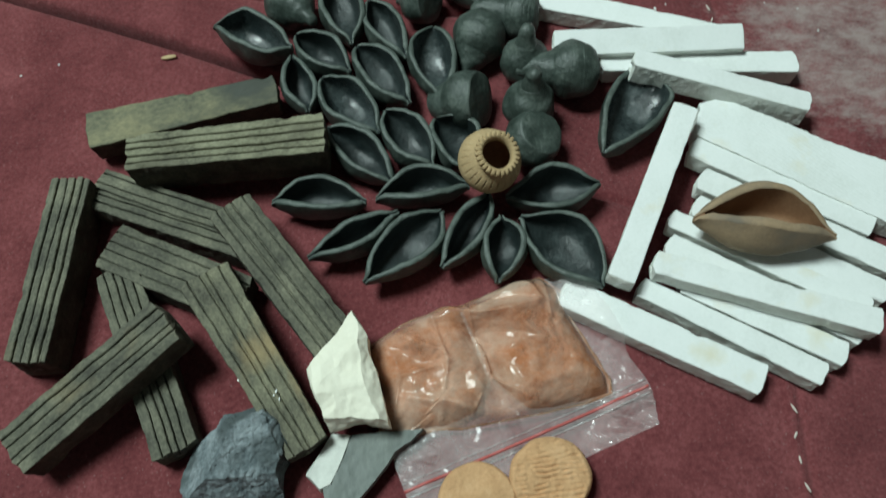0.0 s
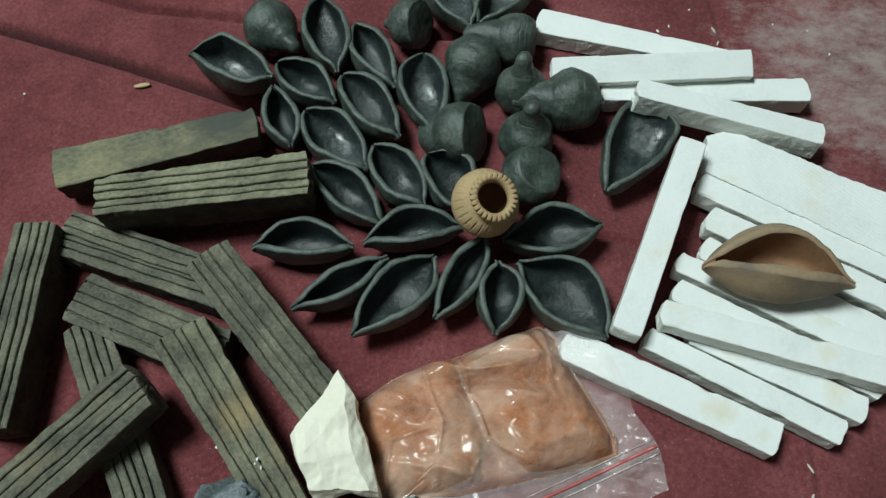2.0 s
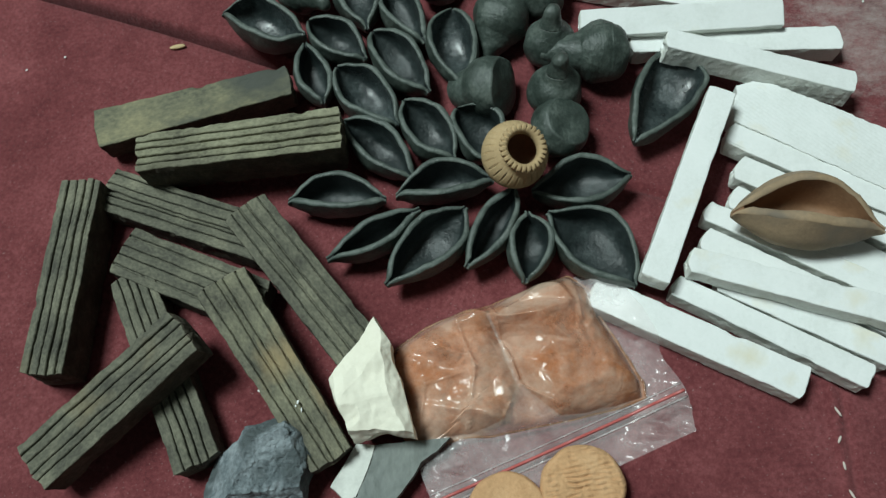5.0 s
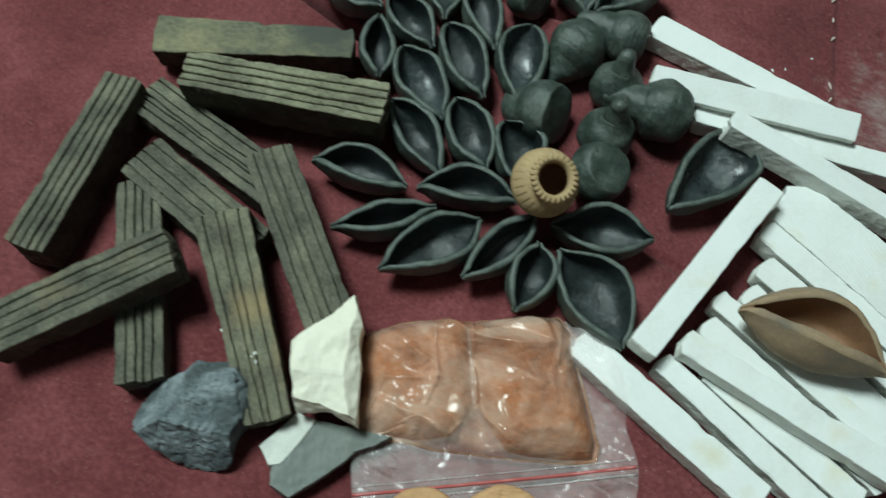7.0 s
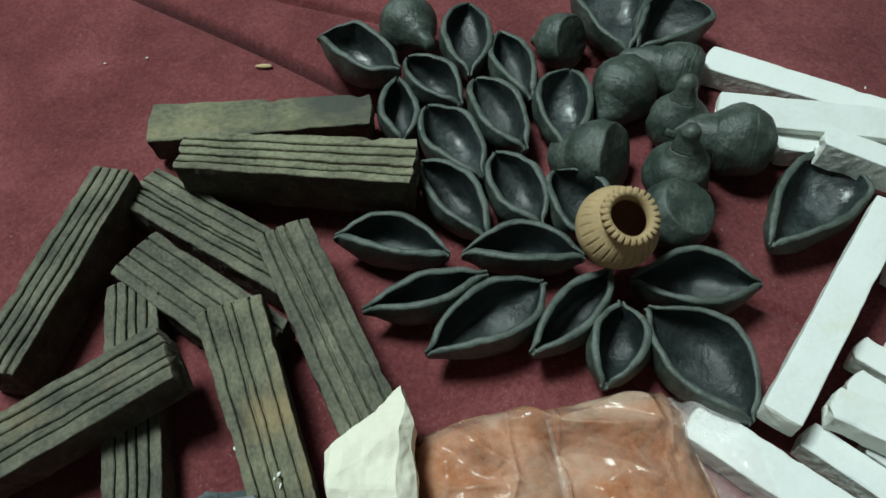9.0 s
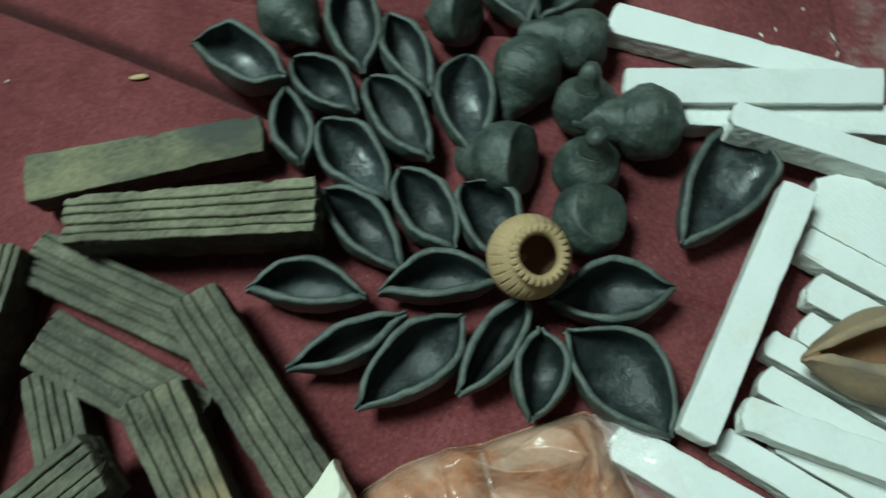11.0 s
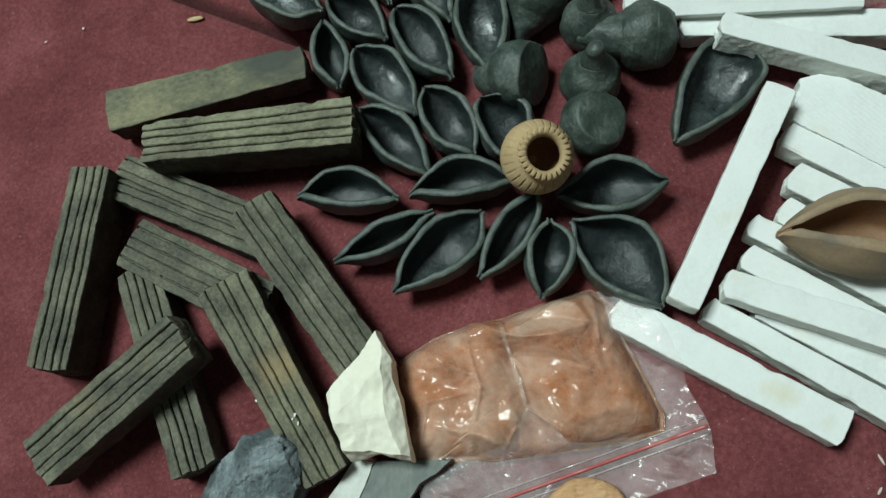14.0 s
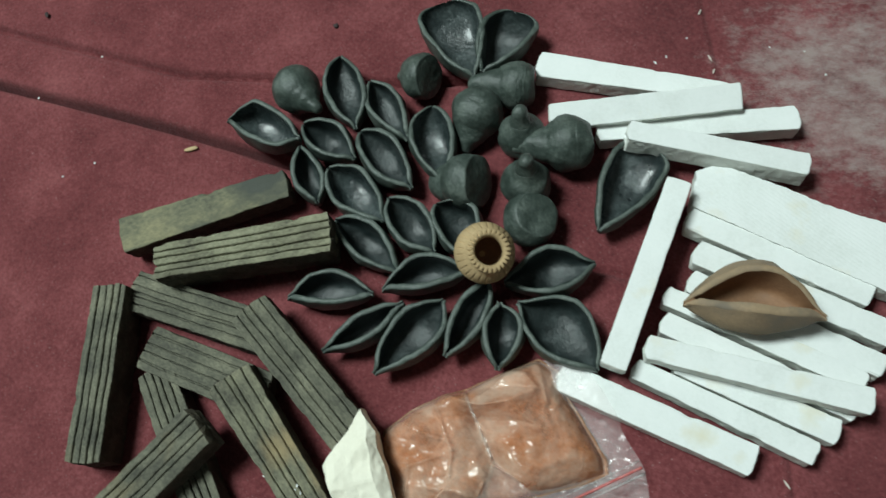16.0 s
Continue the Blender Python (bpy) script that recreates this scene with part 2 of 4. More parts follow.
def cloth_material():
    """Maroon cotton: a woven relief, worn tone, and pale clay dust trodden in at one corner."""
    m = bpy.data.materials.new("maroon_cloth")
    m.use_nodes = True
    n, l = m.node_tree.nodes, m.node_tree.links
    b = n["Principled BSDF"]
    co = n.new("ShaderNodeTexCoord")

    def tex(kind, **put):
        t = n.new(kind)
        for k, v in put.items():
            t.inputs[k].default_value = v
        l.new(co.outputs["Object"], t.inputs["Vector"])
        return t

    def calc(op, a, c):
        q = n.new("ShaderNodeMath")
        q.operation = op
        for i, v in enumerate((a, c)):
            if isinstance(v, (int, float)):
                q.inputs[i].default_value = v
            else:
                l.new(v, q.inputs[i])
        return q.outputs[0]

    warp = tex("ShaderNodeTexWave", Scale=620.0, Distortion=3.0, Detail=2.0)
    warp.bands_direction = "X"
    weft = tex("ShaderNodeTexWave", Scale=780.0, Distortion=3.0, Detail=2.0)
    weft.bands_direction = "Y"
    weave = calc("MULTIPLY", warp.outputs["Fac"], weft.outputs["Fac"])
    tone = tex("ShaderNodeTexNoise", Scale=14.0, Detail=6.0, Roughness=0.65)
    grain = tex("ShaderNodeTexNoise", Scale=420.0, Detail=4.0, Roughness=0.7)
    mixed = calc("ADD", calc("MULTIPLY", tone.outputs["Fac"], 0.55), calc("MULTIPLY", grain.outputs["Fac"], 0.45))
    ramp = n.new("ShaderNodeValToRGB")
    stops = ramp.color_ramp.elements
    stops[0].position, stops[0].color = 0.36, (0.125, 0.025, 0.029, 1)
    stops[1].position, stops[1].color = 0.64, (0.335, 0.098, 0.104, 1)
    stops.new(0.5).color = (0.216, 0.052, 0.057, 1)
    l.new(mixed, ramp.inputs[0])
    # dust: smears about a spot, streaked along the weft
    sep = n.new("ShaderNodeSeparateXYZ")
    l.new(co.outputs["Object"], sep.inputs[0])
    gap = n.new("ShaderNodeVectorMath")
    gap.operation = "DISTANCE"
    gap.inputs[1].default_value = (0.275, 0.175, 0)
    l.new(co.outputs["Object"], gap.inputs[0])
    near = n.new("ShaderNodeMapRange")
    near.inputs["From Min"].default_value, near.inputs["From Max"].default_value = 0.19, 0.04
    l.new(gap.outputs["Value"], near.inputs["Value"])
    mp = n.new("ShaderNodeMapping")
    mp.inputs["Scale"].default_value = (0.85, 1.35, 1)
    mp.inputs["Rotation"].default_value = (0, 0, 0.12)
    l.new(co.outputs["Object"], mp.inputs[0])
    smear = n.new("ShaderNodeTexNoise")
    smear.inputs["Scale"].default_value, smear.inputs["Detail"].default_value, smear.inputs["Roughness"].default_value = 42, 14, 0.84
    l.new(mp.outputs[0], smear.inputs["Vector"])
    soil = n.new("ShaderNodeMapRange")
    soil.inputs["From Min"].default_value, soil.inputs["From Max"].default_value = 0.86, 1.08
    l.new(calc("ADD", smear.outputs["Fac"], calc("MULTIPLY", near.outputs[0], 0.50)), soil.inputs["Value"])
    dust = n.new("ShaderNodeMixRGB")
    l.new(calc("MULTIPLY", soil.outputs[0], 0.72), dust.inputs[0])
    l.new(ramp.outputs[0], dust.inputs[1])
    dust.inputs[2].default_value = (0.53, 0.44, 0.415, 1)
    lint = tex("ShaderNodeTexNoise", Scale=760.0, Detail=1.0)
    specks = n.new("ShaderNodeMapRange")
    specks.inputs["From Min"].default_value, specks.inputs["From Max"].default_value = 0.70, 0.78
    l.new(lint.outputs["Fac"], specks.inputs["Value"])
    fluff = n.new("ShaderNodeMixRGB")
    fluff.inputs[2].default_value = (0.42, 0.28, 0.27, 1)
    l.new(calc("MULTIPLY", specks.outputs[0], 0.6), fluff.inputs[0])
    l.new(dust.outputs[0], fluff.inputs[1])
    l.new(fluff.outputs[0], b.inputs["Base Color"])
    b.inputs["Roughness"].default_value = 0.92
    b.inputs["Specular IOR Level"].default_value = 0.2
    b.inputs["Sheen Weight"].default_value, b.inputs["Sheen Roughness"].default_value = 0.06, 0.5
    bp = n.new("ShaderNodeBump")
    bp.inputs["Strength"].default_value, bp.inputs["Distance"].default_value = 0.7, 0.0008
    l.new(calc("ADD", weave, calc("MULTIPLY", grain.outputs["Fac"], 0.8)), bp.inputs["Height"])
    l.new(bp.outputs[0], b.inputs["Normal"])
    return m


maroon_cloth = cloth_material()


# sawn white clay: fine parallel lines across the slab
white_sawn = white_clay.copy()
white_sawn.name = "white_sawn"
sawn_nodes, sawn_links = white_sawn.node_tree.nodes, white_sawn.node_tree.links
sawn_face = sawn_nodes["Principled BSDF"]
lines, lines_at, lines_bump = sawn_nodes.new("ShaderNodeTexWave"), sawn_nodes.new("ShaderNodeTexCoord"), sawn_nodes.new("ShaderNodeBump")
lines.inputs["Scale"].default_value, lines.inputs["Distortion"].default_value, lines.inputs["Detail"].default_value = 190, 1.6, 2
lines.bands_direction = "DIAGONAL"
lines_bump.inputs["Strength"].default_value, lines_bump.inputs["Distance"].default_value = 0.15, 0.0005
sawn_links.new(lines_at.outputs["Object"], lines.inputs["Vector"])
sawn_links.new(lines.outputs["Fac"], lines_bump.inputs["Height"])
if sawn_face.inputs["Normal"].is_linked:
    sawn_links.new(sawn_face.inputs["Normal"].links[0].from_socket, lines_bump.inputs["Normal"])
sawn_links.new(lines_bump.outputs[0], sawn_face.inputs["Normal"])


# ---- builders ----
def part(name, bm, material, parent=None, label="", smooth=True):
    me = bpy.data.meshes.new(name)
    bmesh.ops.recalc_face_normals(bm, faces=bm.faces[:])
    bm.to_mesh(me)
    bm.free()
    for f in me.polygons:
        f.use_smooth = smooth
    for one in material if isinstance(material, (list, tuple)) else [material]:
        me.materials.append(one)
    ob = new(name, me)
    if parent:
        ob.parent = parent
    if label:
        tagged(ob, label)
    return ob


def rings(bm, loops, caps=True):
    """Skin closed loops of equal length, end to end."""
    rows = [[bm.verts.new(p) for p in loop] for loop in loops]
    faces = []
    for a, b in zip(rows, rows[1:]):
        for k in range(len(a)):
            faces.append(bm.faces.new((a[k - 1], a[k], b[k], b[k - 1])))
    if caps:
        bm.faces.new(rows[0])
        bm.faces.new(rows[-1])
    return faces


def shake(p, size, much, seed):
    return much * noise.noise_vector(Vector(p) / size + Vector((seed * 3.7, seed * 1.9, seed * 5.3)))


# ---- the room and the cloth ----
def room():
    half, high = 1.9, 2.6
    for name, size, at in (("wall_north", (4.0, 0.1, high), (0, half + 0.05, high / 2)), ("wall_south", (4.0, 0.1, high), (0, -half - 0.05, high / 2)),
                           ("wall_east", (0.1, 3.8, high), (half + 0.05, 0, high / 2)), ("wall_west", (0.1, 3.8, high), (-half - 0.05, 0, high / 2)),
                           ("ceiling", (4.0, 4.0, 0.1), (0, 0, high + 0.05))):
        bm = bmesh.new()
        bmesh.ops.create_cube(bm, size=1.0, matrix=Matrix.Translation(at) @ Matrix.Diagonal((*size, 1)))
        tagged(part(name, bm, plaster, smooth=False), "plain grey plastered " + name.split("_")[0] + " of the room", name.split("_")[0], kind="structure")


FOLDS = [((-0.60, 0.335), (-0.365, 0.250), (-0.250, 0.2090), (-0.200, 0.1900), (-0.155, 0.1720), (-0.10, 0.1485)),
         ((-0.60, 0.385), (-0.365, 0.301), (-0.197, 0.238), (-0.034, 0.213), (0.06, 0.205)),
         ((0.03, 0.075), (0.105, 0.056), (0.160, 0.035)),
         ((0.22, 0.262), (0.30, 0.245), (0.50, 0.225))]
DEPTHS = (0.0300, 0.0090, 0.0030, 0.0026)


def cloth():
    fine_x, fine_y = np.arange(-0.46, 0.4601, 0.0017), np.arange(-0.24, 0.4601, 0.0017)
    xs = np.r_[np.linspace(-1.9, -0.5, 12), fine_x, np.linspace(0.5, 1.9, 12)]
    ys = np.r_[np.linspace(-1.9, -0.28, 14), fine_y, np.linspace(0.5, 1.9, 12)]
    gx, gy = np.meshgrid(xs, ys)
    z = 0.0007 * np.sin(gx * 23 + 1.3 * np.sin(gy * 17)) + 0.0006 * np.sin(gy * 31 + 2 * np.sin(gx * 11)) - 0.0014
    for line, deep in zip(FOLDS, DEPTHS):
        best, side = np.full(gx.shape, 9.0), np.zeros(gx.shape)
        for (ax, ay), (bx, by) in zip(line, line[1:]):
            ux, uy = bx - ax, by - ay
            long = math.hypot(ux, uy)
            s = np.clip(((gx - ax) * ux + (gy - ay) * uy) / long**2, 0, 1)
            d = np.hypot(gx - ax - s * ux, gy - ay - s * uy)
            across = ((gy - ay) * ux - (gx - ax) * uy) / long
            closer = d < best
            best, side = np.where(closer, d, best), np.where(closer, across, side)
        z -= np.where(side < 0, min(0.15 * deep, 0.0018) * np.exp(-best / 0.010), 0) + deep * np.exp(-((best / 0.0024) ** 2))
    seam_x = 0.190 + 0.004 * np.sin(gy * 14 + 0.6)
    z += 0.0011 * np.exp(-(((gx - seam_x) / 0.003) ** 2)) - 0.0012 * np.exp(-(((gx - seam_x - 0.005) / 0.002) ** 2))
    me = bpy.data.meshes.new("ground")
    nx = len(xs)
    quads = [(j * nx + i, j * nx + i + 1, (j + 1) * nx + i + 1, (j + 1) * nx + i) for j in range(len(ys) - 1) for i in range(nx - 1)]
    me.from_pydata(np.stack([gx, gy, z], -1).reshape(-1, 3).tolist(), [], quads)
    for f in me.polygons:
        f.use_smooth = True
    me.materials.append(maroon_cloth)
    ground = tagged(new("ground", me), "worn maroon cotton cloth spread out, creased and dusted with pale clay", "cloth", kind="structure")
    # running stitches along the seam
    rnd = random.Random(4)
    bm = bmesh.new()
    bmesh.ops.create_uvsphere(bm, u_segments=8, v_segments=6, radius=1.0, matrix=Matrix.Diagonal((0.0007, 0.0028, 0.0005, 1)))
    first = part("stitch", bm, thread, ground, "pale sewing thread")
    spots = [-0.150, -0.134, -0.118, -0.104, -0.091, -0.077, 0.196, 0.207, 0.246, 0.262, 0.280]
    for k, y in enumerate(spots):
        ob = first if k == 0 else first.copy()
        if k:
            scene.collection.objects.link(ob)
        ob.matrix_basis = pose(0.190 + 0.004 * math.sin(y * 14 + 0.6) + rnd.uniform(-0.001, 0.001), y, 0.0004, 0, 0, rnd.uniform(-38, 40)) @ Matrix.Diagonal((1, rnd.uniform(0.7, 1.2), 1, 1))


room()
cloth()


# ---- dark grooved bars and white sticks ----
def bar(name, a, b, width, high, material, label, category, group, grooves=0, roll=0.0, seed=0, worn=0.0006, chip=0.0015, taper=(1.0, 1.0), corner=0.0006, blunt=0.0):
    """A hand-cut bar whose top face runs from the middle of one end, a, to that of the other, b. material: the top, and the rougher sides and ends."""
    a, b = Vector(a), Vector(b)
    long = (b - a).length
    rnd = random.Random(seed)
    steps = 120
    w, r = width / 2, corner
    tops = []
    cuts = [(-w + width * (k + 1) / (grooves + 1) + rnd.uniform(-0.0011, 0.0011)) for k in range(grooves)]
    for k, c in enumerate(cuts):
        g = rnd.uniform(0.00038, 0.00072)
        deep = rnd.uniform(0.0018, 0.0026)
        tops += [(c - g - 0.0005, 0.0, k + 1, -1), (c - g, -0.0004, k + 1, -1), (c - g * 0.45, -deep, k + 1, 0), (c + g * 0.45, -deep, k + 1, 0), (c + g, -0.0004, k + 1, 1), (c + g + 0.0005, 0.0, k + 1, 1)]
        after = cuts[k + 1] if k + 1 < grooves else w
        tops.append(((c + after) / 2, 0.0, 0, 0))
    if not grooves:
        tops = [(w * f, 0.0, 0, 0) for f in (-0.75, -0.5, -0.25, 0.0, 0.25, 0.5, 0.75)]
    outline = [(-w, -r, 0, 0), (-w + r * 0.35, -r * 0.35, 0, 0), (-w + r, 0.0, 0, 0)] + tops + [(w - r, 0.0, 0, 0), (w - r * 0.35, -r * 0.35, 0, 0), (w, -r, 0, 0)]
    flat_to = len(outline) - 2
    sides = [0.16, 0.32, 0.48, 0.64, 0.8]
    outline += [(w, -high * f, 0, 0) for f in sides] + [(w, -high + r, 0, 0), (w - r, -high, 0, 0), (0, -high, 0, 0), (-w + r, -high, 0, 0), (-w, -high + r, 0, 0)] + [(-w, -high * f, 0, 0) for f in reversed(sides)]
    ends = [(0.25, -0.0011), (0.55, -0.0010), (0.85, -0.0007), (0.965, -0.0002)]
    spots = [(0.0, inset, out) for inset, out in ends] + [(k / steps, 1.0, 0.0) for k in range(steps + 1)] + [(1.0, inset, -out) for inset, out in reversed(ends)]
    loops = []
    for s, inset, out in spots:
        x = (s - 0.5) * (long - 0.0022) + out
        wide = taper[0] + (taper[1] - taper[0]) * s
        near = max(0.0, 1 - min(s, 1 - s) * long / 0.009)
        loop = []
        for y, z, g, lip in outline:
            wob = 0.0006 * noise.noise(Vector((x * 26, g * 9.1, seed * 2.3))) + lip * 0.0002 * noise.noise(Vector((x * 300, g * 3.3 + lip, seed * 1.7))) if g else 0
            p = Vector((x, (y + wob) * inset * wide, (z + high / 2) * inset - high / 2))
            p += shake(p, 0.014, worn, seed) + shake(p, 0.004, worn * 0.35, seed + 9)
            flank = z < -r * 1.5
            if flank or inset < 1:  # the torn sides
                p += shake(p, 0.0035, chip * 0.32, seed + 4) + shake(p, 0.0014, chip * 0.14, seed + 6)
            if abs(y) > w * 0.8 or z < -high * 0.7:
                bite = max(0.0, noise.noise(Vector((x * 85, y * 90, z * 80 + seed * 4.1))) - 0.20) + 0.14 * max(0.0, noise.noise(Vector((x * 240, y * 240, z * 240 + seed * 2.1))) - 0.05)
                p -= Vector((0, math.copysign(1, y) * bite * chip * 1.9, (-1 if z < -high * 0.5 else 1) * bite * chip * 1.2))
            if near:
                turn = near * near * (abs(y) / w) ** 3 * blunt
                p.x -= math.copysign(1, x) * (near * chip * (0.5 + 1.1 * noise.noise(Vector((y * 150, z * 150, seed * 7.7 + (3 if x > 0 else 0))))) + turn)
            loop.append(p)
        loops.append(loop)
    bm = bmesh.new()
    faces = rings(bm, loops)
    count = len(outline)
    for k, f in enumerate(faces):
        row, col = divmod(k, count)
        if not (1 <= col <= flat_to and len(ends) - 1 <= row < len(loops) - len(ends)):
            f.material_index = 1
    ob = part(name, bm, material, smooth=False)
    run = (b - a).normalized()
    side = Vector((0, 0, 1)).cross(run).normalized()
    up = run.cross(side)
    m = Matrix((run, side, up)).transposed().to_4x4()
    ob.matrix_world = Matrix.Translation((a + b) / 2) @ m @ pose(0, 0, 0, roll)
    return tagged(ob, label, category, group)


BARS = [  # one end, other end, width, roll, grooves, label
    ((-0.2205, 0.0958, 0.022), (-0.1025, 0.1262, 0.023), 0.0228, 6, 0, "grey-brown fired clay bar with a smooth pale face, behind the others"),
    ((-0.2115, 0.0600, 0.017), (-0.1055, 0.0205, 0.017), 0.0270, 0, 5, "grooved grey clay bar lying under two others on the cloth"),
    ((-0.1945, 0.0200, 0.019), (-0.1110, -0.0165, 0.019), 0.0290, 0, 4, "grooved grey clay bar lying low, half under two others"),
    ((-0.1860, 0.0690, 0.038), (-0.0665, 0.0820, 0.038), 0.0250, 3, 4, "broad pale grooved clay bar resting across other bars"),
    ((-0.2195, 0.0620, 0.026), (-0.2218, -0.0540, 0.026), 0.0230, 0, 4, "thick grooved dark clay bar lying alone on the cloth"),
    ((-0.1880, 0.0060, 0.018), (-0.1370, -0.1000, 0.018), 0.0240, 0, 4, "grooved dark clay bar lying under a crossing bar"),
    ((-0.1425, -0.0342, 0.041), (-0.2208, -0.1010, 0.023), 0.0276, 0, 4, "grooved brown clay bar leaning across another bar"),
    ((-0.1320, -0.0045, 0.032), (-0.0685, -0.1000, 0.021), 0.0266, 0, 4, "grooved clay bar with a tan burnt patch, one end raised"),
    ((-0.1229, 0.0385, 0.032), (-0.0518, -0.0505, 0.018), 0.0266, 0, 4, "slim grooved grey clay bar, one end raised on another"),
]
for k, (a, b, w, roll, grooves, label) in enumerate(BARS):
    high = 0.026 if k == 4 else 0.0275 if k == 3 else 0.0175
    skin = bar_clay_smooth if not grooves else bar_clay_pale if k == 3 else bar_clay_burnt if k == 7 else bar_clay
    bar("clay_bar", a, b, w, high, [skin, bar_clay_torn_shaded], label, "clay bar", "grooved clay bars", grooves, roll, k + 1, taper=(1.1, 0.86) if k == 7 else (0.92, 1.06) if k == 3 else (1.1, 0.88) if k == 0 else (1, 1),
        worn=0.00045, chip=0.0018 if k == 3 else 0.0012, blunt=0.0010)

STICKS = [  # one end, other end, width, height, roll, taper
    ((0.0685, 0.2075, 0.014), (0.1960, 0.1700, 0.014), 0.0185, 0.013, 0, (1.1, 0.75)),
    ((0.0735, 0.1585, 0.0225), (0.1990, 0.1615, 0.0230), 0.0175, 0.010, 19, (1, 1)),
    ((0.1040, 0.1500, 0.014), (0.2345, 0.1475, 0.014), 0.0165, 0.013, 0, (0.9, 1.05)),
    ((0.1215, 0.1405, 0.0305), (0.2325, 0.1095, 0.021), 0.0145, 0.0150, -5, (1, 1.1)),
    ((0.1530, 0.0836, 0.015), (0.2526, 0.0247, 0.015), 0.0150, 0.013, 0, (1, 1.03)),
    ((0.1545, 0.0612, 0.015), (0.2590, 0.0005, 0.015), 0.0162, 0.013, 0, (1, 1)),
    ((0.1490, 0.0430, 0.014), (0.2505, -0.0175, 0.014), 0.0150, 0.012, 0, (1, 1)),
    ((0.1335, 0.0350, 0.014), (0.2385, -0.0255, 0.014), 0.0130, 0.012, 0, (1, 1)),
    ((0.1300, 0.0185, 0.013), (0.2320, -0.0405, 0.012), 0.0142, 0.012, 0, (1, 1)),
    ((0.1098, -0.0085, 0.0135), (0.2052, -0.0632, 0.0135), 0.0130, 0.0125, 0, (0.95, 1.08)),
    ((0.1345, -0.0060, 0.013), (0.2195, -0.0520, 0.013), 0.0142, 0.012, 0, (1, 1.06)),
    ((0.0660, -0.0105, 0.0135), (0.1722, -0.0656, 0.0135), 0.0182, 0.0125, 0, (1, 1)),
    ((0.1165, 0.0010, 0.0255), (0.2365, -0.0372, 0.0245), 0.0148, 0.0115, 0, (0.98, 1.04)),
    ((0.1500, 0.1030, 0.0305), (0.0972, -0.0118, 0.0275), 0.0156, 0.0130, 0, (0.98, 1.0)),
]
LABELS = {1: "white clay stick tilted on its edge across another stick", 3: "thick white clay stick lying across others, chipped at its end",
          12: "white clay stick lying on the row, faintly cracked", 13: "clean white clay stick laid crosswise over the row's ends",
          11: "white clay stick on the cloth, its end under the plastic bag"}
for k, (a, b, w, h, roll, taper) in enumerate(STICKS):
    bar("white_stick", a, b, w, h, [white_clay, white_torn], LABELS.get(k, "chalky white clay stick lying in a fanned row"), "clay stick", "white clay sticks", 0, roll, 90 if k == 3 else 20 + k,
        worn=0.00026, chip=0.0004 if k in (1, 13) else 0.0009, taper=taper, corner=0.0005, blunt=0.0004 if k in (1, 13) else 0.0014)


def slab():
    """A broad cut slab on a bent outline, with torn sides."""
    outline = [(0.1566, 0.0906), (0.1640, 0.1142), (0.1735, 0.1166), (0.1850, 0.1142), (0.2112, 0.1002), (0.2359, 0.0850), (0.2691, 0.0692), (0.2840, 0.0610), (0.2740, 0.0190), (0.2579, 0.0276)]
    mid = Vector((0.215, 0.070, 0))
    edge = []
    for p, q in zip(outline, outline[1:] + outline[:1]):
        p, q = Vector((*p, 0)), Vector((*q, 0))
        n = max(2, int((q - p).length / 0.0011))
        edge += [p.lerp(q, k / n) for k in range(n)]
    loops = []
    for f, z in [(1.0, 0.002), (1.0, 0.005), (1.0, 0.008), (1.0, 0.011), (1.0, 0.0140), (0.998, 0.0155), (0.993, 0.0160)] + [(0.97 - 0.06 * k, 0.0160) for k in range(16)]:
        loop = []
        for p in edge:
            q = mid + (p - mid) * f
            q.z = z
            if f > 0.99:
                q += shake(q, 0.004, 0.0005, 3) + shake(q, 0.0016, 0.0003, 5)
                q -= (p - mid).normalized() * 0.0022 * max(0.0, noise.noise(q * 160) - 0.15)
            q += shake(q, 0.020, 0.0003, 8)
            loop.append(q - mid)
        loops.append(loop)
    bm = bmesh.new()
    faces = rings(bm, loops)
    for k, f in enumerate(faces):
        f.material_index = 1 if k // len(edge) < 5 else 0
    ob = part("white_slab", bm, [white_sawn, white_torn], smooth=False)
    ob.location = mid
    tagged(ob, "broad chalky white clay slab with faint saw lines", "clay slab")


slab()


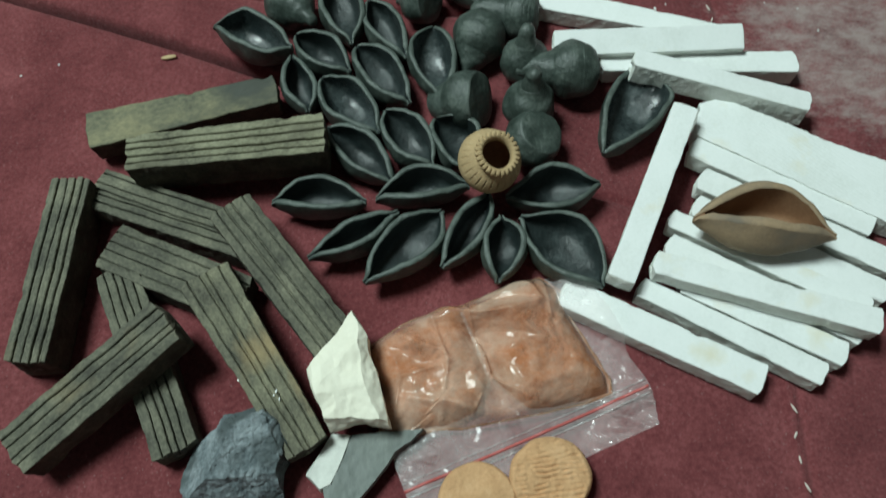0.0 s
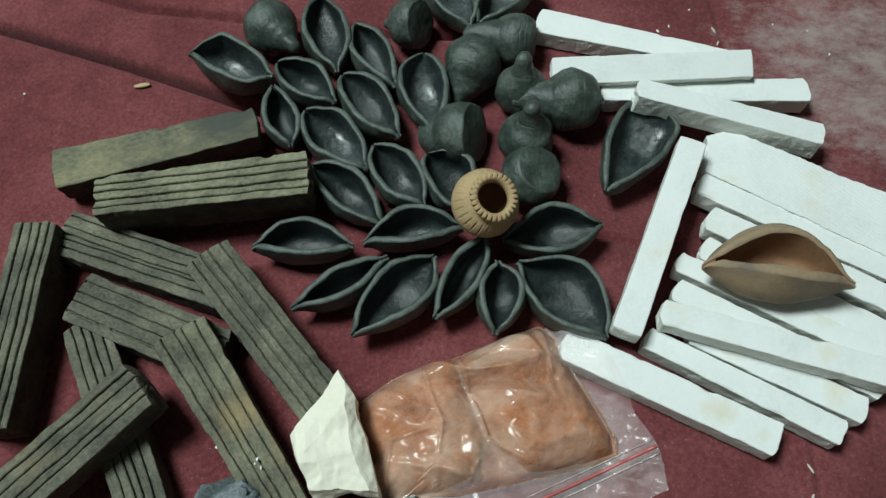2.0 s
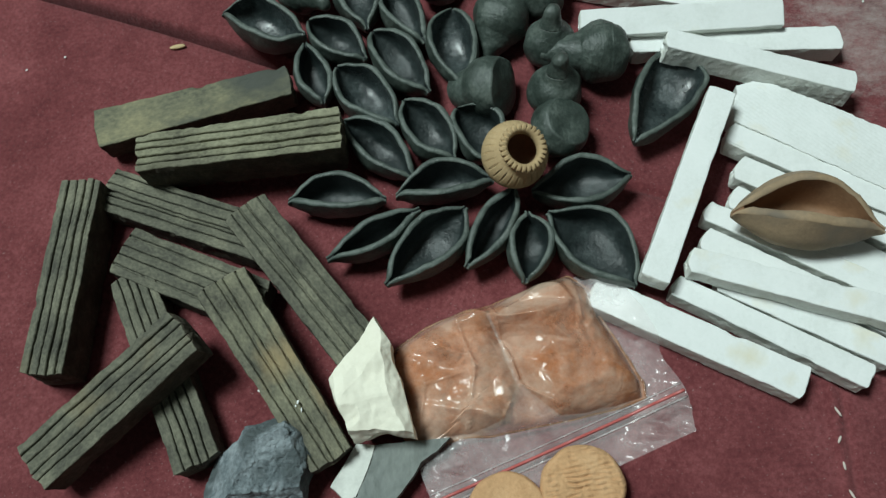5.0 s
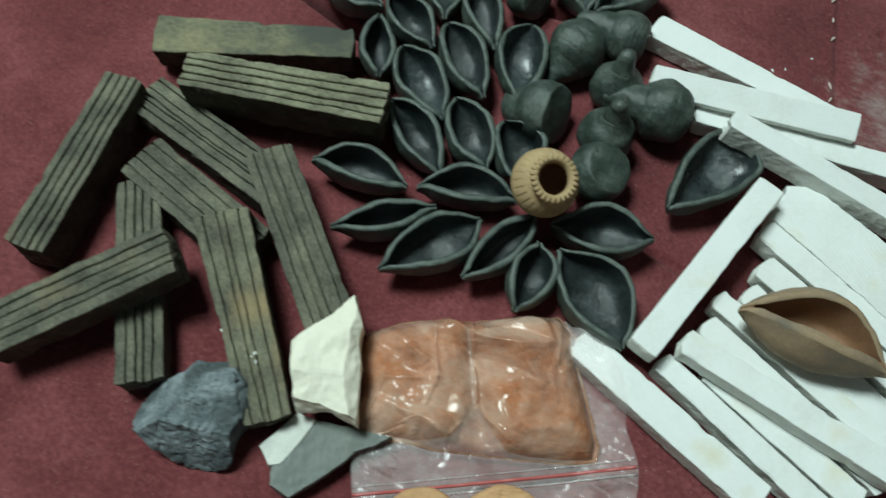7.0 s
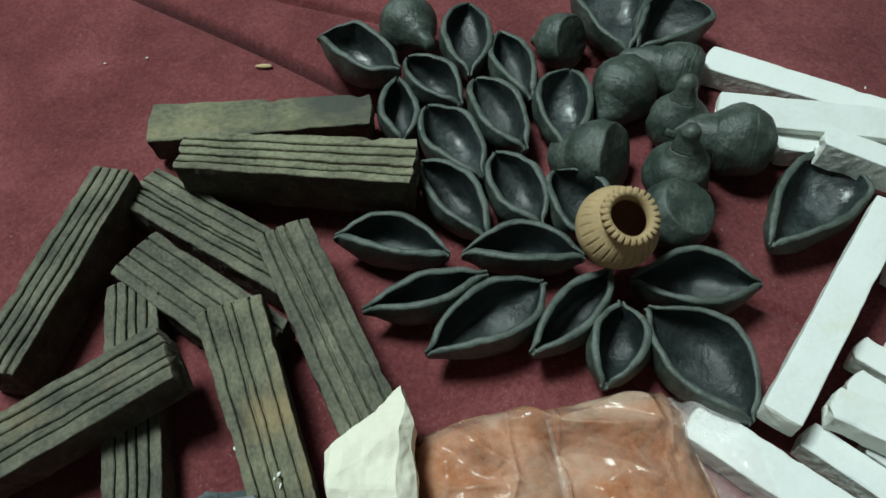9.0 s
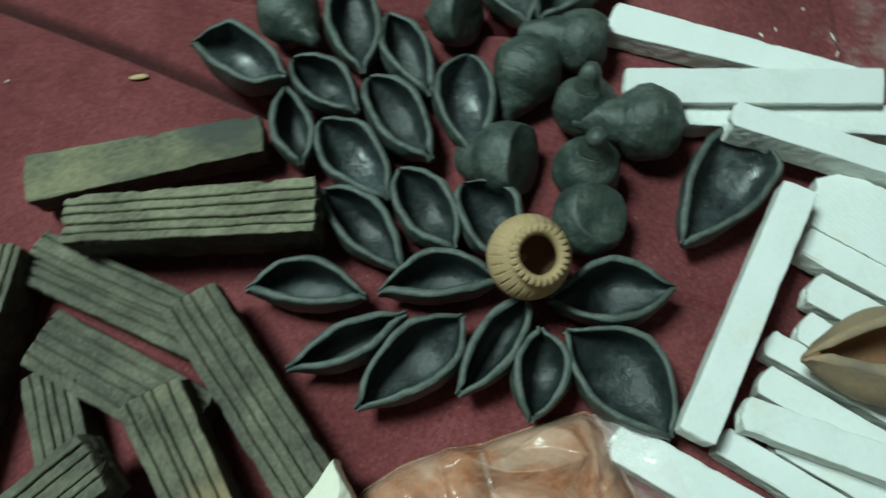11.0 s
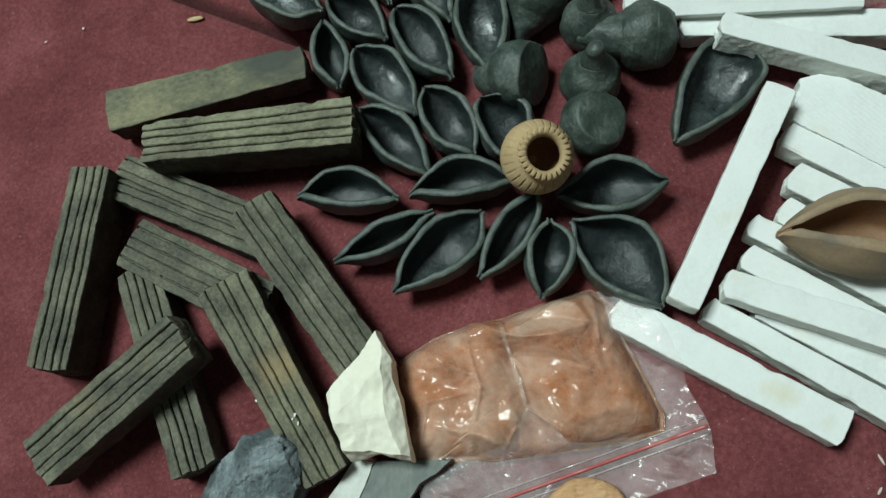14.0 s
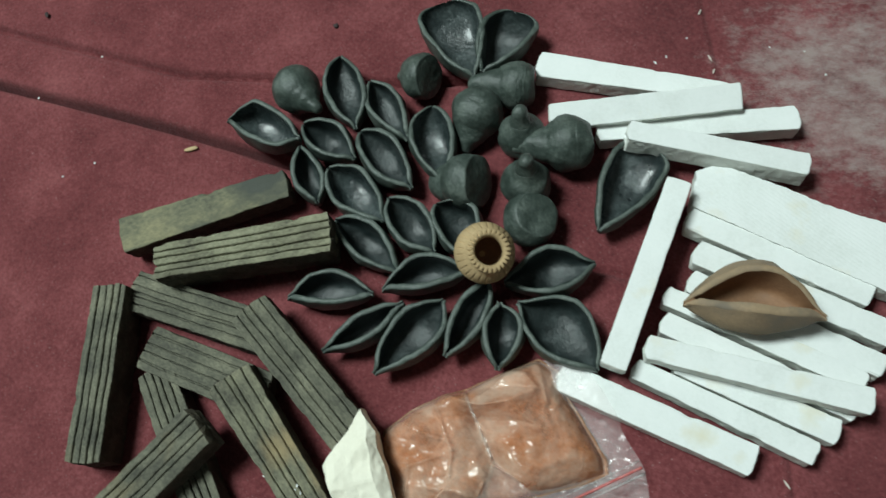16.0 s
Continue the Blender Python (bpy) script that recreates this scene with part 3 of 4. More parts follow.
# ---- pinched clay cups ----
def cup(name, tip, back, side_a, side_b, label, group, round_back=0.75, lip=0.020, arch=0.003, wall=0.0034, base=0.0, seed=0, skins=None, belly=0.003):
    """A leaf-shaped cup pinched to a tip: its rim runs from the tip round two bulging sides to the back."""
    tip, back = Vector((*tip, 0)), Vector((*back, 0))
    axis = back - tip
    long = axis.length
    ux = axis.normalized()
    uy = Vector((-ux.y, ux.x, 0))
    sides = []
    for p in (side_a, side_b):
        d = Vector((*p, 0)) - tip
        sides.append((min(max(d.dot(ux) / long, 0.25), 0.85), d.dot(uy)))
    sides.sort(key=lambda v: v[1])
    (s_lo, d_lo), (s_hi, d_hi) = sides
    d_lo, d_hi = min(d_lo, -0.002), max(d_hi, 0.002)

    def spread(s, peak, d):
        if s < peak:
            return d * math.sin(math.pi / 2 * s / peak) ** 0.80
        return d * max(math.cos(math.pi / 2 * (s - peak) / (1 - peak)), 0.0) ** (round_back * 0.95)

    steps, around = 36, 11
    loops, inner_from = [], 0
    for i in range(steps + 1):
        s = 0.5 - 0.5 * math.cos(math.pi * i / steps)
        lo, hi = spread(s, s_lo, d_lo), spread(s, s_hi, d_hi)
        mid, half = (lo + hi) / 2, max((hi - lo) / 2, 0.0018)
        swell = max(math.sin(math.pi * s), 0)
        rim = lip + arch * swell - (0.002 if s < 0.1 else 0) * (1 - s / 0.1)
        deep = (rim - base) * (0.18 + 0.82 * swell ** 0.55)
        inner = max(half - wall, half * 0.22)
        inner_deep = max(deep - wall * 1.1, 0.0012) if half > wall else 0.0010
        loop = []
        for k in range(around + 1):
            f = math.pi * k / around
            y = mid + half * math.copysign(abs(math.cos(f)) ** 0.85, math.cos(f))
            y += math.copysign(1, math.cos(f)) * belly * swell * 2 * math.sin(f) * abs(math.cos(f))
            loop.append((y, rim - deep * math.sin(f) ** 0.9 - 0.0005 * (k in (0, around))))
        inner_from = len(loop)
        soft = min(0.0006, (half - inner) * 0.25)
        loop += [(mid - half + soft, rim + 0.0003), (mid - inner - soft, rim + 0.0003)]
        for k in range(around, -1, -1):
            f = math.pi * k / around
            y = mid + inner * math.copysign(abs(math.cos(f)) ** 0.55, math.cos(f))
            loop.append((y, rim - inner_deep * math.sin(f) ** 0.50 - 0.0004 * (k in (0, around))))
        loop += [(mid + inner + soft, rim + 0.0003), (mid + half - soft, rim + 0.0003)]
        ring = []
        for y, z in loop:
            p = tip + ux * (s * long) + uy * y
            p.z = z
            q = p + shake(p, 0.018, 0.0015, seed) + shake(p, 0.0065, 0.0006, seed + 3)
            q.z = max(q.z, base + 0.0002)
            ring.append(q)
        loops.append(ring)
    bm = bmesh.new()
    faces = rings(bm, loops)
    count = len(loops[0])
    lips = []
    for k, f in enumerate(faces):
        col = k % count
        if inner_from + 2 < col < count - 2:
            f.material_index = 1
        elif col in (inner_from, inner_from + 1, inner_from + 2, count - 2, count - 1, 0):
            lips.append(f)
    rim_bm = bm.copy()
    rim_bm.faces.ensure_lookup_table()
    bm.faces.ensure_lookup_table()
    bm.faces.index_update()
    picked = {f.index for f in lips}
    bmesh.ops.delete(rim_bm, geom=[f for k, f in enumerate(rim_bm.faces) if k not in picked], context="FACES")
    bmesh.ops.delete(bm, geom=lips, context="FACES")
    skins = skins or [dark_clay, dark_clay_inside_shaded]
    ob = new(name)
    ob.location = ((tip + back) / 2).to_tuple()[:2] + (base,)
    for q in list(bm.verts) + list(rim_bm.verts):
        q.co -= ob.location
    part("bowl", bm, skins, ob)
    part("rim", rim_bm, skins[0], ob, "worn pinched rim")
    return tagged(ob, label, "clay cup", group)


FLOWER = "unlit dark clay cup, leaf-shaped, laid as a petal of a ring"
HEAP = "dark grey pinched clay cup with a pointed lip, lying open"
CUPS = [  # tip, back, two sides, roundness of the back
    ((-0.1010, 0.0460), (-0.0450, 0.0450), (-0.0730, 0.0630), (-0.0700, 0.0390), 1.0, FLOWER),
    ((-0.0770, 0.0110), (-0.0260, 0.0380), (-0.0560, 0.0310), (-0.0460, 0.0150), 1.05, FLOWER),
    ((-0.0440, -0.0060), (0.0000, 0.0380), (-0.0300, 0.0300), (-0.0030, 0.0130), 1.0, FLOWER),
    ((0.0000, 0.0020), (0.0280, 0.0510), (0.0060, 0.0320), (0.0270, 0.0250), 0.9, FLOWER),
    ((0.0310, -0.0070), (0.0350, 0.0350), (0.0230, 0.0150), (0.0480, 0.0150), 1.0, FLOWER),
    ((0.0910, -0.0110), (0.0460, 0.0330), (0.0830, 0.0310), (0.0560, 0.0020), 1.0, FLOWER),
    ((0.0940, 0.0560), (0.0380, 0.0470), (0.0660, 0.0680), (0.0720, 0.0380), 0.9, FLOWER),
    ((-0.0390, 0.0470), (0.0160, 0.0550), (-0.0140, 0.0690), (-0.0110, 0.0460), 0.9, FLOWER),
    ((-0.0290, 0.0590), (-0.0710, 0.0980), (-0.0420, 0.0910), (-0.0570, 0.0710), 0.75, HEAP),
    ((-0.0050, 0.0700), (-0.0350, 0.1100), (-0.0100, 0.1010), (-0.0300, 0.0820), 0.8, HEAP),
    ((0.0170, 0.0660), (-0.0040, 0.1040), (0.0240, 0.0960), (-0.0020, 0.0800), 0.7, HEAP),
    ((-0.0380, 0.0950), (-0.0770, 0.1360), (-0.0500, 0.1310), (-0.0710, 0.1090), 0.7, HEAP),
    ((-0.0840, 0.1110), (-0.0970, 0.1540), (-0.1020, 0.1310), (-0.0780, 0.1290), 0.9, HEAP),
    ((-0.0590, 0.1430), (-0.0960, 0.1720), (-0.0700, 0.1700), (-0.0860, 0.1490), 0.6, HEAP),
    ((-0.0200, 0.1170), (-0.0560, 0.1630), (-0.0310, 0.1550), (-0.0480, 0.1320), 0.65, HEAP),
    ((0.0010, 0.1200), (-0.0040, 0.1780), (-0.0210, 0.1570), (0.0110, 0.1520), 0.75, HEAP),
    ((-0.1510, 0.1800), (-0.0970, 0.1600), (-0.1290, 0.1930), (-0.1210, 0.1560), 0.95, "dark clay cup with a shiny glazed inside, at the heap's edge"),
    ((-0.0590, 0.1660), (-0.0700, 0.2260), (-0.0820, 0.1990), (-0.0510, 0.1950), 0.8, HEAP),
    ((-0.0220, 0.1540), (-0.0480, 0.2020), (-0.0290, 0.1910), (-0.0490, 0.1770), 0.75, HEAP),
    ((0.0992, 0.0768), (0.1275, 0.1375), (0.1062, 0.1215), (0.1465, 0.1150), 0.42, "broad heart-shaped dark clay cup beside the white sticks"),
    ((0.0250, 0.1960), (0.0080, 0.2610), (-0.0128, 0.2440), (0.0325, 0.2470), 0.30, "wide-mouthed dark clay cup at the far end of the heap"),
    ((0.0310, 0.2000), (0.0555, 0.2470), (0.0330, 0.2400), (0.0715, 0.2300), 0.30, "dark clay cup with a round back at the heap's far end"),
]
for k, (tip, back, a, b, r, label) in enumerate(CUPS):
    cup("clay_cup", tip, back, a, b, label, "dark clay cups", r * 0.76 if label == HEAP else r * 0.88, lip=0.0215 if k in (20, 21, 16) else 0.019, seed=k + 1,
        skins=[dark_clay, dark_clay_glazed if k in (11, 15, 16, 19, 20) else dark_clay_inside_shaded])
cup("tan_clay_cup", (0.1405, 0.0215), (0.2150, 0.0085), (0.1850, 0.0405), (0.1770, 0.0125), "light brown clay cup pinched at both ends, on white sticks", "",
    0.95, lip=0.0375, arch=0.005, wall=0.0046, base=0.0140, belly=0.0115, seed=55, skins=[cup_clay, cup_inside_pot_shade])


# ---- clay bulbs ----
def bulb(at, axis, r, neck, tip_r, label, flat=1.0, ripples=0.0, seed=0, drawn=1.2, nipple=False):
    """A solid turned bulb: round body, neck drawn out along the axis, and a flattened foot at flat * r behind it."""
    axis = Vector(axis).normalized()
    loops = []
    stations = [(-flat * r - 0.0008, 0.3), (-flat * r - 0.0007, 0.55), (-flat * r - 0.0004, 0.80), (-flat * r + 0.0002, 0.95)] if flat < 1 else [(-r, 0.05), (-0.985 * r, 0.17)]
    body = 70 if ripples else 18
    start = -flat * 0.97
    for k in range(body + 1):
        c = start + (0.72 - start) * k / body
        stations.append((c * r, None))
    x0, r0 = 0.72 * r, r * math.sqrt(1 - 0.72**2)
    for k in range(1, 25):
        f = k / 24
        stations.append((x0 + (neck - x0) * f, ("neck", r0 * (1 - f) ** drawn + tip_r * (1 - (1 - f) ** drawn))))
    stations += [(neck + tip_r * 0.5, ("neck", tip_r * 0.8)), (neck + tip_r * 0.8, ("neck", tip_r * 0.3))]
    rim = r * math.sqrt(max(1 - flat * flat, 0.0009))
    for x, what in stations:
        rad = r * math.sqrt(max(1 - (x / r) ** 2, 0.0009)) if what is None else what[1] if isinstance(what, tuple) else what * rim
        rad *= 1 + ripples * (noise.noise(Vector((x * 700, seed, 0))) + 0.25 * math.sin(x * 3600 + 2 * noise.noise(Vector((x * 300, 0, seed)))))
        loop = []
        for j in range(28):
            f = 2 * math.pi * j / 28
            p = Vector((rad * math.cos(f), rad * math.sin(f), x))
            loop.append(p + shake(p, 0.012, 0.0014, seed) + shake(p, 0.004, 0.0004, seed + 5))
        loops.append(loop)
    if nipple:
        ob, cut = new("clay_bulb"), len(loops) - 17
        for name, some, label_of in (("body", loops[: cut + 1], ""), ("nipple", loops[cut:], "small pinched nipple on top")):
            bm = bmesh.new()
            rings(bm, some)
            part(name, bm, dark_clay, ob, label_of)
    else:
        bm = bmesh.new()
        rings(bm, loops)
        ob = part("clay_bulb", bm, dark_clay)
    ob.matrix_world = Matrix.Translation(at) @ axis.to_track_quat("Z", "Y").to_matrix().to_4x4()
    return tagged(ob, label, "clay bulb", "dark clay bulbs")


bulb((-0.103, 0.203, 0.0165), (0.58, -0.70, 0.16), 0.0172, 0.0270, 0.0042, "round dark clay bulb with a stubby neck and crack", seed=1)
bulb((-0.012, 0.204, 0.0155), (-0.84, 0.36, -0.36), 0.0162, 0.0180, 0.0040, "dark clay bulb with a cut flat end, lying on its side", flat=0.42, seed=2)
bulb((0.054, 0.190, 0.0150), (-1.0, 0.10, 0.10), 0.0166, 0.0300, 0.0052, "pear-shaped dark clay bulb lying down, ringed with lines", flat=0.72, ripples=0.010, seed=3, drawn=0.95)
bulb((0.026, 0.171, 0.0155), (-0.38, -0.88, -0.30), 0.0182, 0.0265, 0.0045, "dark clay bulb lying with its neck downward", ripples=0.006, seed=4, drawn=1.0)
bulb((0.055, 0.1500, 0.0150), (-0.03, 0.14, 1.0), 0.0160, 0.0250, 0.0050, "upright dark clay bulb with a small nipple on top", flat=0.9, seed=5, drawn=2.0, nipple=True)
bulb((0.085, 0.1395, 0.0185), (-1.0, 0.02, 0.04), 0.0188, 0.0340, 0.0050, "large pear-shaped dark clay bulb lying down, finely ringed", flat=0.80, ripples=0.007, seed=6, drawn=0.95)
bulb((0.018, 0.1190, 0.0160), (-0.84, 0.22, -0.42), 0.0190, 0.0195, 0.0120, "dark clay bulb with a cut sloping end, on its side", flat=0.45, seed=7, drawn=0.8)
bulb((0.056, 0.1145, 0.0155), (0.03, 0.10, 1.0), 0.0166, 0.0285, 0.0052, "upright dark clay bulb with a bent nipple, before another", flat=0.9, seed=8, drawn=2.0, nipple=True)
bulb((0.057, 0.0885, 0.0165), (-0.42, 0.05, -0.86), 0.0176, 0.0160, 0.0080, "dark clay bulb set upside down showing its foot", flat=0.56, seed=9)


# ---- small carved pot ----
def pot():
    axis = Vector((0.23, -0.29, 0.93)).normalized()
    line = [(0.002, 0.0), (0.009, 0.0), (0.0150, 0.0042), (0.0180, 0.0088), (0.0188, 0.0125), (0.0184, 0.0155), (0.0174, 0.0182), (0.0160, 0.0206), (0.0143, 0.0224), (0.0125, 0.0238),
            (0.0117, 0.0250), (0.0119, 0.0264), (0.0128, 0.0276), (0.0133, 0.0288), (0.0129, 0.0301), (0.0118, 0.0307), (0.0102, 0.0306), (0.0088, 0.0296), (0.0083, 0.0280), (0.0081, 0.0258),
            (0.0100, 0.0225), (0.0135, 0.0170), (0.0140, 0.0110), (0.0100, 0.0040), (0.002, 0.0020)]
    teeth, per = 26, 9
    loops = []
    for k, (r, z) in enumerate(line):
        loop = []
        for j in range(teeth * per):
            f = 2 * math.pi * j / (teeth * per)
            cut = (j % per) in (0, 1, 2)
            rr, zz = r, z
            if 11 <= k <= 15 and cut:
                rr, zz = r - 0.0013, z - 0.0006
            if k in (6, 7) and j % per == 5:
                rr, zz = r - 0.0014, z - 0.0008
            p = Vector((rr * math.cos(f), rr * math.sin(f), zz - 0.0125))
            loop.append(p + shake(p, 0.012, 0.0005, 3))
        loops.append(loop)
    bm, rim = bmesh.new(), bmesh.new()
    faces = rings(bm, loops[:11] + loops[19:])
    # inner wall takes the tan cup's browner clay, painting in the shade of the mouth
    for k, f in enumerate(faces):
        f.material_index = 1 if k // (teeth * per) > 10 else 0
    rings(rim, loops[10:21], caps=False)
    ob = new("small_pot")
    part("body", bm, [tan_clay, cup_inside_pot_shade], ob)
    part("rim", rim, tan_clay, ob, "notched collar round the mouth")
    ob.matrix_world = Matrix.Translation((0.0278, 0.0605, 0.0365)) @ axis.to_track_quat("Z", "Y").to_matrix().to_4x4()
    tagged(ob, "small round tan clay pot, notched rim, on dark cups", "pot")


pot()


# ---- stones ----
def stone(name, outline, low, high, inset, cuts, material, label, category, rough=0.0012, size=0.012, seed=0, fine=0.0004, scoops=(), pits=0.0, parent=None):
    """A broken piece: a prism on a rough outline, cleft by planes (point, normal), scooped (middle, radius, depth), pitted and roughened."""
    cx, cy = sum(p[0] for p in outline) / len(outline), sum(p[1] for p in outline) / len(outline)
    bm = bmesh.new()
    loops = []
    for f, z in ((0.90, low), (1.0, low + (high - low) * 0.35), (1 - inset * 0.4, low + (high - low) * 0.75), (1 - inset, high)):
        loops.append([Vector((cx + (x - cx) * f, cy + (y - cy) * f, z)) for x, y in outline])
    rings(bm, loops)
    for at, normal in cuts:
        got = bmesh.ops.bisect_plane(bm, geom=bm.verts[:] + bm.edges[:] + bm.faces[:], plane_co=at, plane_no=normal, clear_outer=True)
        edges = [e for e in got["geom_cut"] if isinstance(e, bmesh.types.BMEdge)]
        if edges:
            bmesh.ops.holes_fill(bm, edges=edges, sides=0)
    bmesh.ops.triangulate(bm, faces=bm.faces[:])
    for _ in range(7):
        long = [e for e in bm.edges if e.calc_length() > 0.0019]
        if not long:
            break
        bmesh.ops.subdivide_edges(bm, edges=long, cuts=1)
        bmesh.ops.triangulate(bm, faces=bm.faces[:])
    bmesh.ops.recalc_face_normals(bm, faces=bm.faces[:])
    bm.normal_update()
    for v in bm.verts:
        p = v.co.copy()
        for (x, y), r, deep in scoops:
            d = math.hypot(p.x - x, p.y - y) / r
            if d < 1 and p.z > low + 0.4 * (high - low):
                v.co.z -= deep * (1 - d * d)
        v.co += shake(p, size, rough, seed) + shake(p, size * 0.3, fine, seed + 2)
        if pits:
            v.co -= v.normal * pits * (max(0.0, noise.noise(p * 260 + Vector((seed, 0, 0))) - 0.25) * 3 + max(0.0, noise.noise(p * 520) - 0.2))
        v.co.z = max(v.co.z, low)
    home = Vector((cx, cy, low)) if parent is None else parent.location
    for v in bm.verts:
        v.co -= home
    ob = part(name, bm, material, parent, smooth=False)
    if parent:
        return tagged(ob, label)
    ob.location = home
    return tagged(ob, label, category)


stone("grey_rock", [(-0.1400, -0.1165), (-0.1345, -0.0985), (-0.1180, -0.0865), (-0.1150, -0.0800), (-0.0950, -0.0735), (-0.0800, -0.0870), (-0.0775, -0.0960), (-0.0830, -0.1100), (-0.0815, -0.1250), (-0.0980, -0.1330), (-0.1200, -0.1270)],
      0.0, 0.033, 0.22, [((-0.1145, -0.100, 0.0265), (-0.62, 0.12, 0.62)), ((-0.100, -0.0830, 0.0275), (-0.22, 0.72, 0.62)), ((-0.100, -0.098, 0.0280), (0.12, -0.26, 0.95)), ((-0.097, -0.1115, 0.0245), (0.12, -0.80, 0.55)), ((-0.0835, -0.095, 0.024), (0.75, 0.1, 0.6))], grey_stone,
      "rough blue-grey rock with pitted broken faces, on the cloth", "rock", rough=0.0011, size=0.009, seed=4, fine=0.0005, pits=0.0008)
stone("cream_stone_chunk", [(-0.0482, -0.0280), (-0.0400, -0.0420), (-0.0383, -0.0525), (-0.0350, -0.0600), (-0.0275, -0.0895), (-0.0415, -0.0868), (-0.0480, -0.0876), (-0.0585, -0.0905), (-0.0645, -0.0775), (-0.0718, -0.0598)],
      0.0115, 0.035, 0.05, [((-0.047, -0.073, 0.0345), (0.04, -0.24, 0.96)), ((-0.040, -0.06, 0.033), (0.60, 0.1, 0.72)), ((-0.0670, -0.066, 0.034), (-0.7, -0.1, 0.55)), ((-0.044, -0.0865, 0.029), (0.0, -0.85, 0.30)), ((-0.056, -0.055, 0.0343), (-0.16, 0.12, 0.96))],
      cream_stone, "smooth cream-white stone chunk with chipped faces by a bar", "stone", rough=0.0012, size=0.011, seed=2, fine=0.0004,
      scoops=[((-0.0500, -0.0640), 0.0130, 0.0016), ((-0.0430, -0.0800), 0.0120, 0.0014), ((-0.0605, -0.0790), 0.0055, 0.0014)])
slate = stone("slate_piece", [(-0.0493, -0.0893), (-0.0111, -0.0861), (-0.0180, -0.0935), (-0.0258, -0.0990), (-0.0345, -0.1110), (-0.0427, -0.1213), (-0.0500, -0.1290), (-0.0610, -0.1260), (-0.0630, -0.1165), (-0.0588, -0.1153)],
              0.0, 0.0100, 0.03, [], slate_stone, "flat dark grey slate piece, pale banded, under the plastic bag's corner", "stone", rough=0.0008, size=0.010, seed=6, fine=0.0003)
stone("pale_band", [(-0.0722, -0.1098), (-0.0650, -0.0985), (-0.0592, -0.0885), (-0.0490, -0.0893), (-0.0530, -0.1020), (-0.0585, -0.1155), (-0.0640, -0.1180)],
      0.0, 0.0104, 0.05, [((-0.069, -0.104, 0.008), (-0.75, 0.3, 0.6))], flake_stone, "smooth pale band along the slate's edge", "", rough=0.0006, size=0.010, seed=8, fine=0.0002, parent=slate)


# ---- zip bag with two clay clods ----
E1, E2, ORIGIN = Vector((0.927, 0.374, 0)), Vector((-0.374, 0.927, 0)), Vector((-0.028, -0.140, 0))
POUCH = [(0.026, 0.098), (0.046, 0.1030), (0.068, 0.1035), (0.082, 0.1005), (0.098, 0.1005), (0.116, 0.1000), (0.1305, 0.0990), (0.1385, 0.0865), (0.1355, 0.072), (0.1375, 0.060), (0.1388, 0.043),
         (0.1398, 0.030), (0.137, 0.0215), (0.120, 0.0228), (0.092, 0.0280), (0.0565, 0.0355), (0.044, 0.0400), (0.026, 0.0430), (0.0105, 0.0370), (0.0140, 0.057), (0.0210, 0.069), (0.0175, 0.087)]
CLODS = (([(0.0225, 0.0955), (0.046, 0.1012), (0.068, 0.1018), (0.0800, 0.0990), (0.0798, 0.075), (0.0785, 0.055), (0.066, 0.0410), (0.047, 0.0405), (0.030, 0.0455), (0.0190, 0.0500), (0.0225, 0.068), (0.0195, 0.086)], (0.052, 0.072), 0.0138),
         ([(0.0810, 0.0985), (0.098, 0.0990), (0.116, 0.0985), (0.1295, 0.0975), (0.1372, 0.0865), (0.1342, 0.072), (0.1362, 0.060), (0.1374, 0.043), (0.1382, 0.031), (0.1355, 0.0230), (0.120, 0.0242), (0.103, 0.0275), (0.0920, 0.0310), (0.0805, 0.055), (0.0805, 0.075)], (0.108, 0.064), 0.0176))
CREASES = [((0.062, 0.098), (0.0605, 0.069), 0.0016), ((0.0605, 0.069), (0.045, 0.042), 0.0014), ((0.034, 0.072), (0.053, 0.0694), 0.0016), ((0.021, 0.050), (0.034, 0.072), 0.0018), ((0.0815, 0.099), (0.0795, 0.056), 0.0022),
           ((0.0795, 0.052), (0.092, 0.0345), 0.0022), ((0.070, 0.046), (0.060, 0.0365), 0.0014), ((0.128, 0.094), (0.1225, 0.071), 0.0014), ((0.134, 0.072), (0.124, 0.066), 0.0016), ((0.139, 0.030), (0.124, 0.045), 0.0012),
           ((0.088, 0.090), (0.108, 0.0955), 0.0012), ((0.027, 0.096), (0.045, 0.085), 0.0012)]


def reach(outline, mid, q):
    """How far the outline lies from mid in the direction q."""
    dx, dy, best = math.cos(q), math.sin(q), 0.001
    for (x0, y0), (x1, y1) in zip(outline, outline[1:] + outline[:1]):
        ex, ey = x1 - x0, y1 - y0
        den = dx * ey - dy * ex
        if abs(den) > 1e-12:
            d = ((x0 - mid[0]) * ey - (y0 - mid[1]) * ex) / den
            e = ((x0 - mid[0]) * dy - (y0 - mid[1]) * dx) / den
            if d > best and -1e-6 <= e <= 1 + 1e-6:
                best = d
    return best


def lump(k, a, b):
    """The height of clod k at (a, b), nothing outside it."""
    outline, mid, top = CLODS[k]
    f = math.hypot(a - mid[0], b - mid[1]) / reach(outline, mid, math.atan2(b - mid[1], a - mid[0]))
    if f >= 1:
        return 0.0
    p = Vector((a, b, k * 0.3))
    top += 0.0055 * math.exp(-(((a - 0.126) / 0.016) ** 2) - (((b - 0.092) / 0.012) ** 2))
    return (top + 0.0020 * noise.noise(p * 60) + 0.0015 * noise.noise(p * 140)) * (1 - f**4) ** 0.75


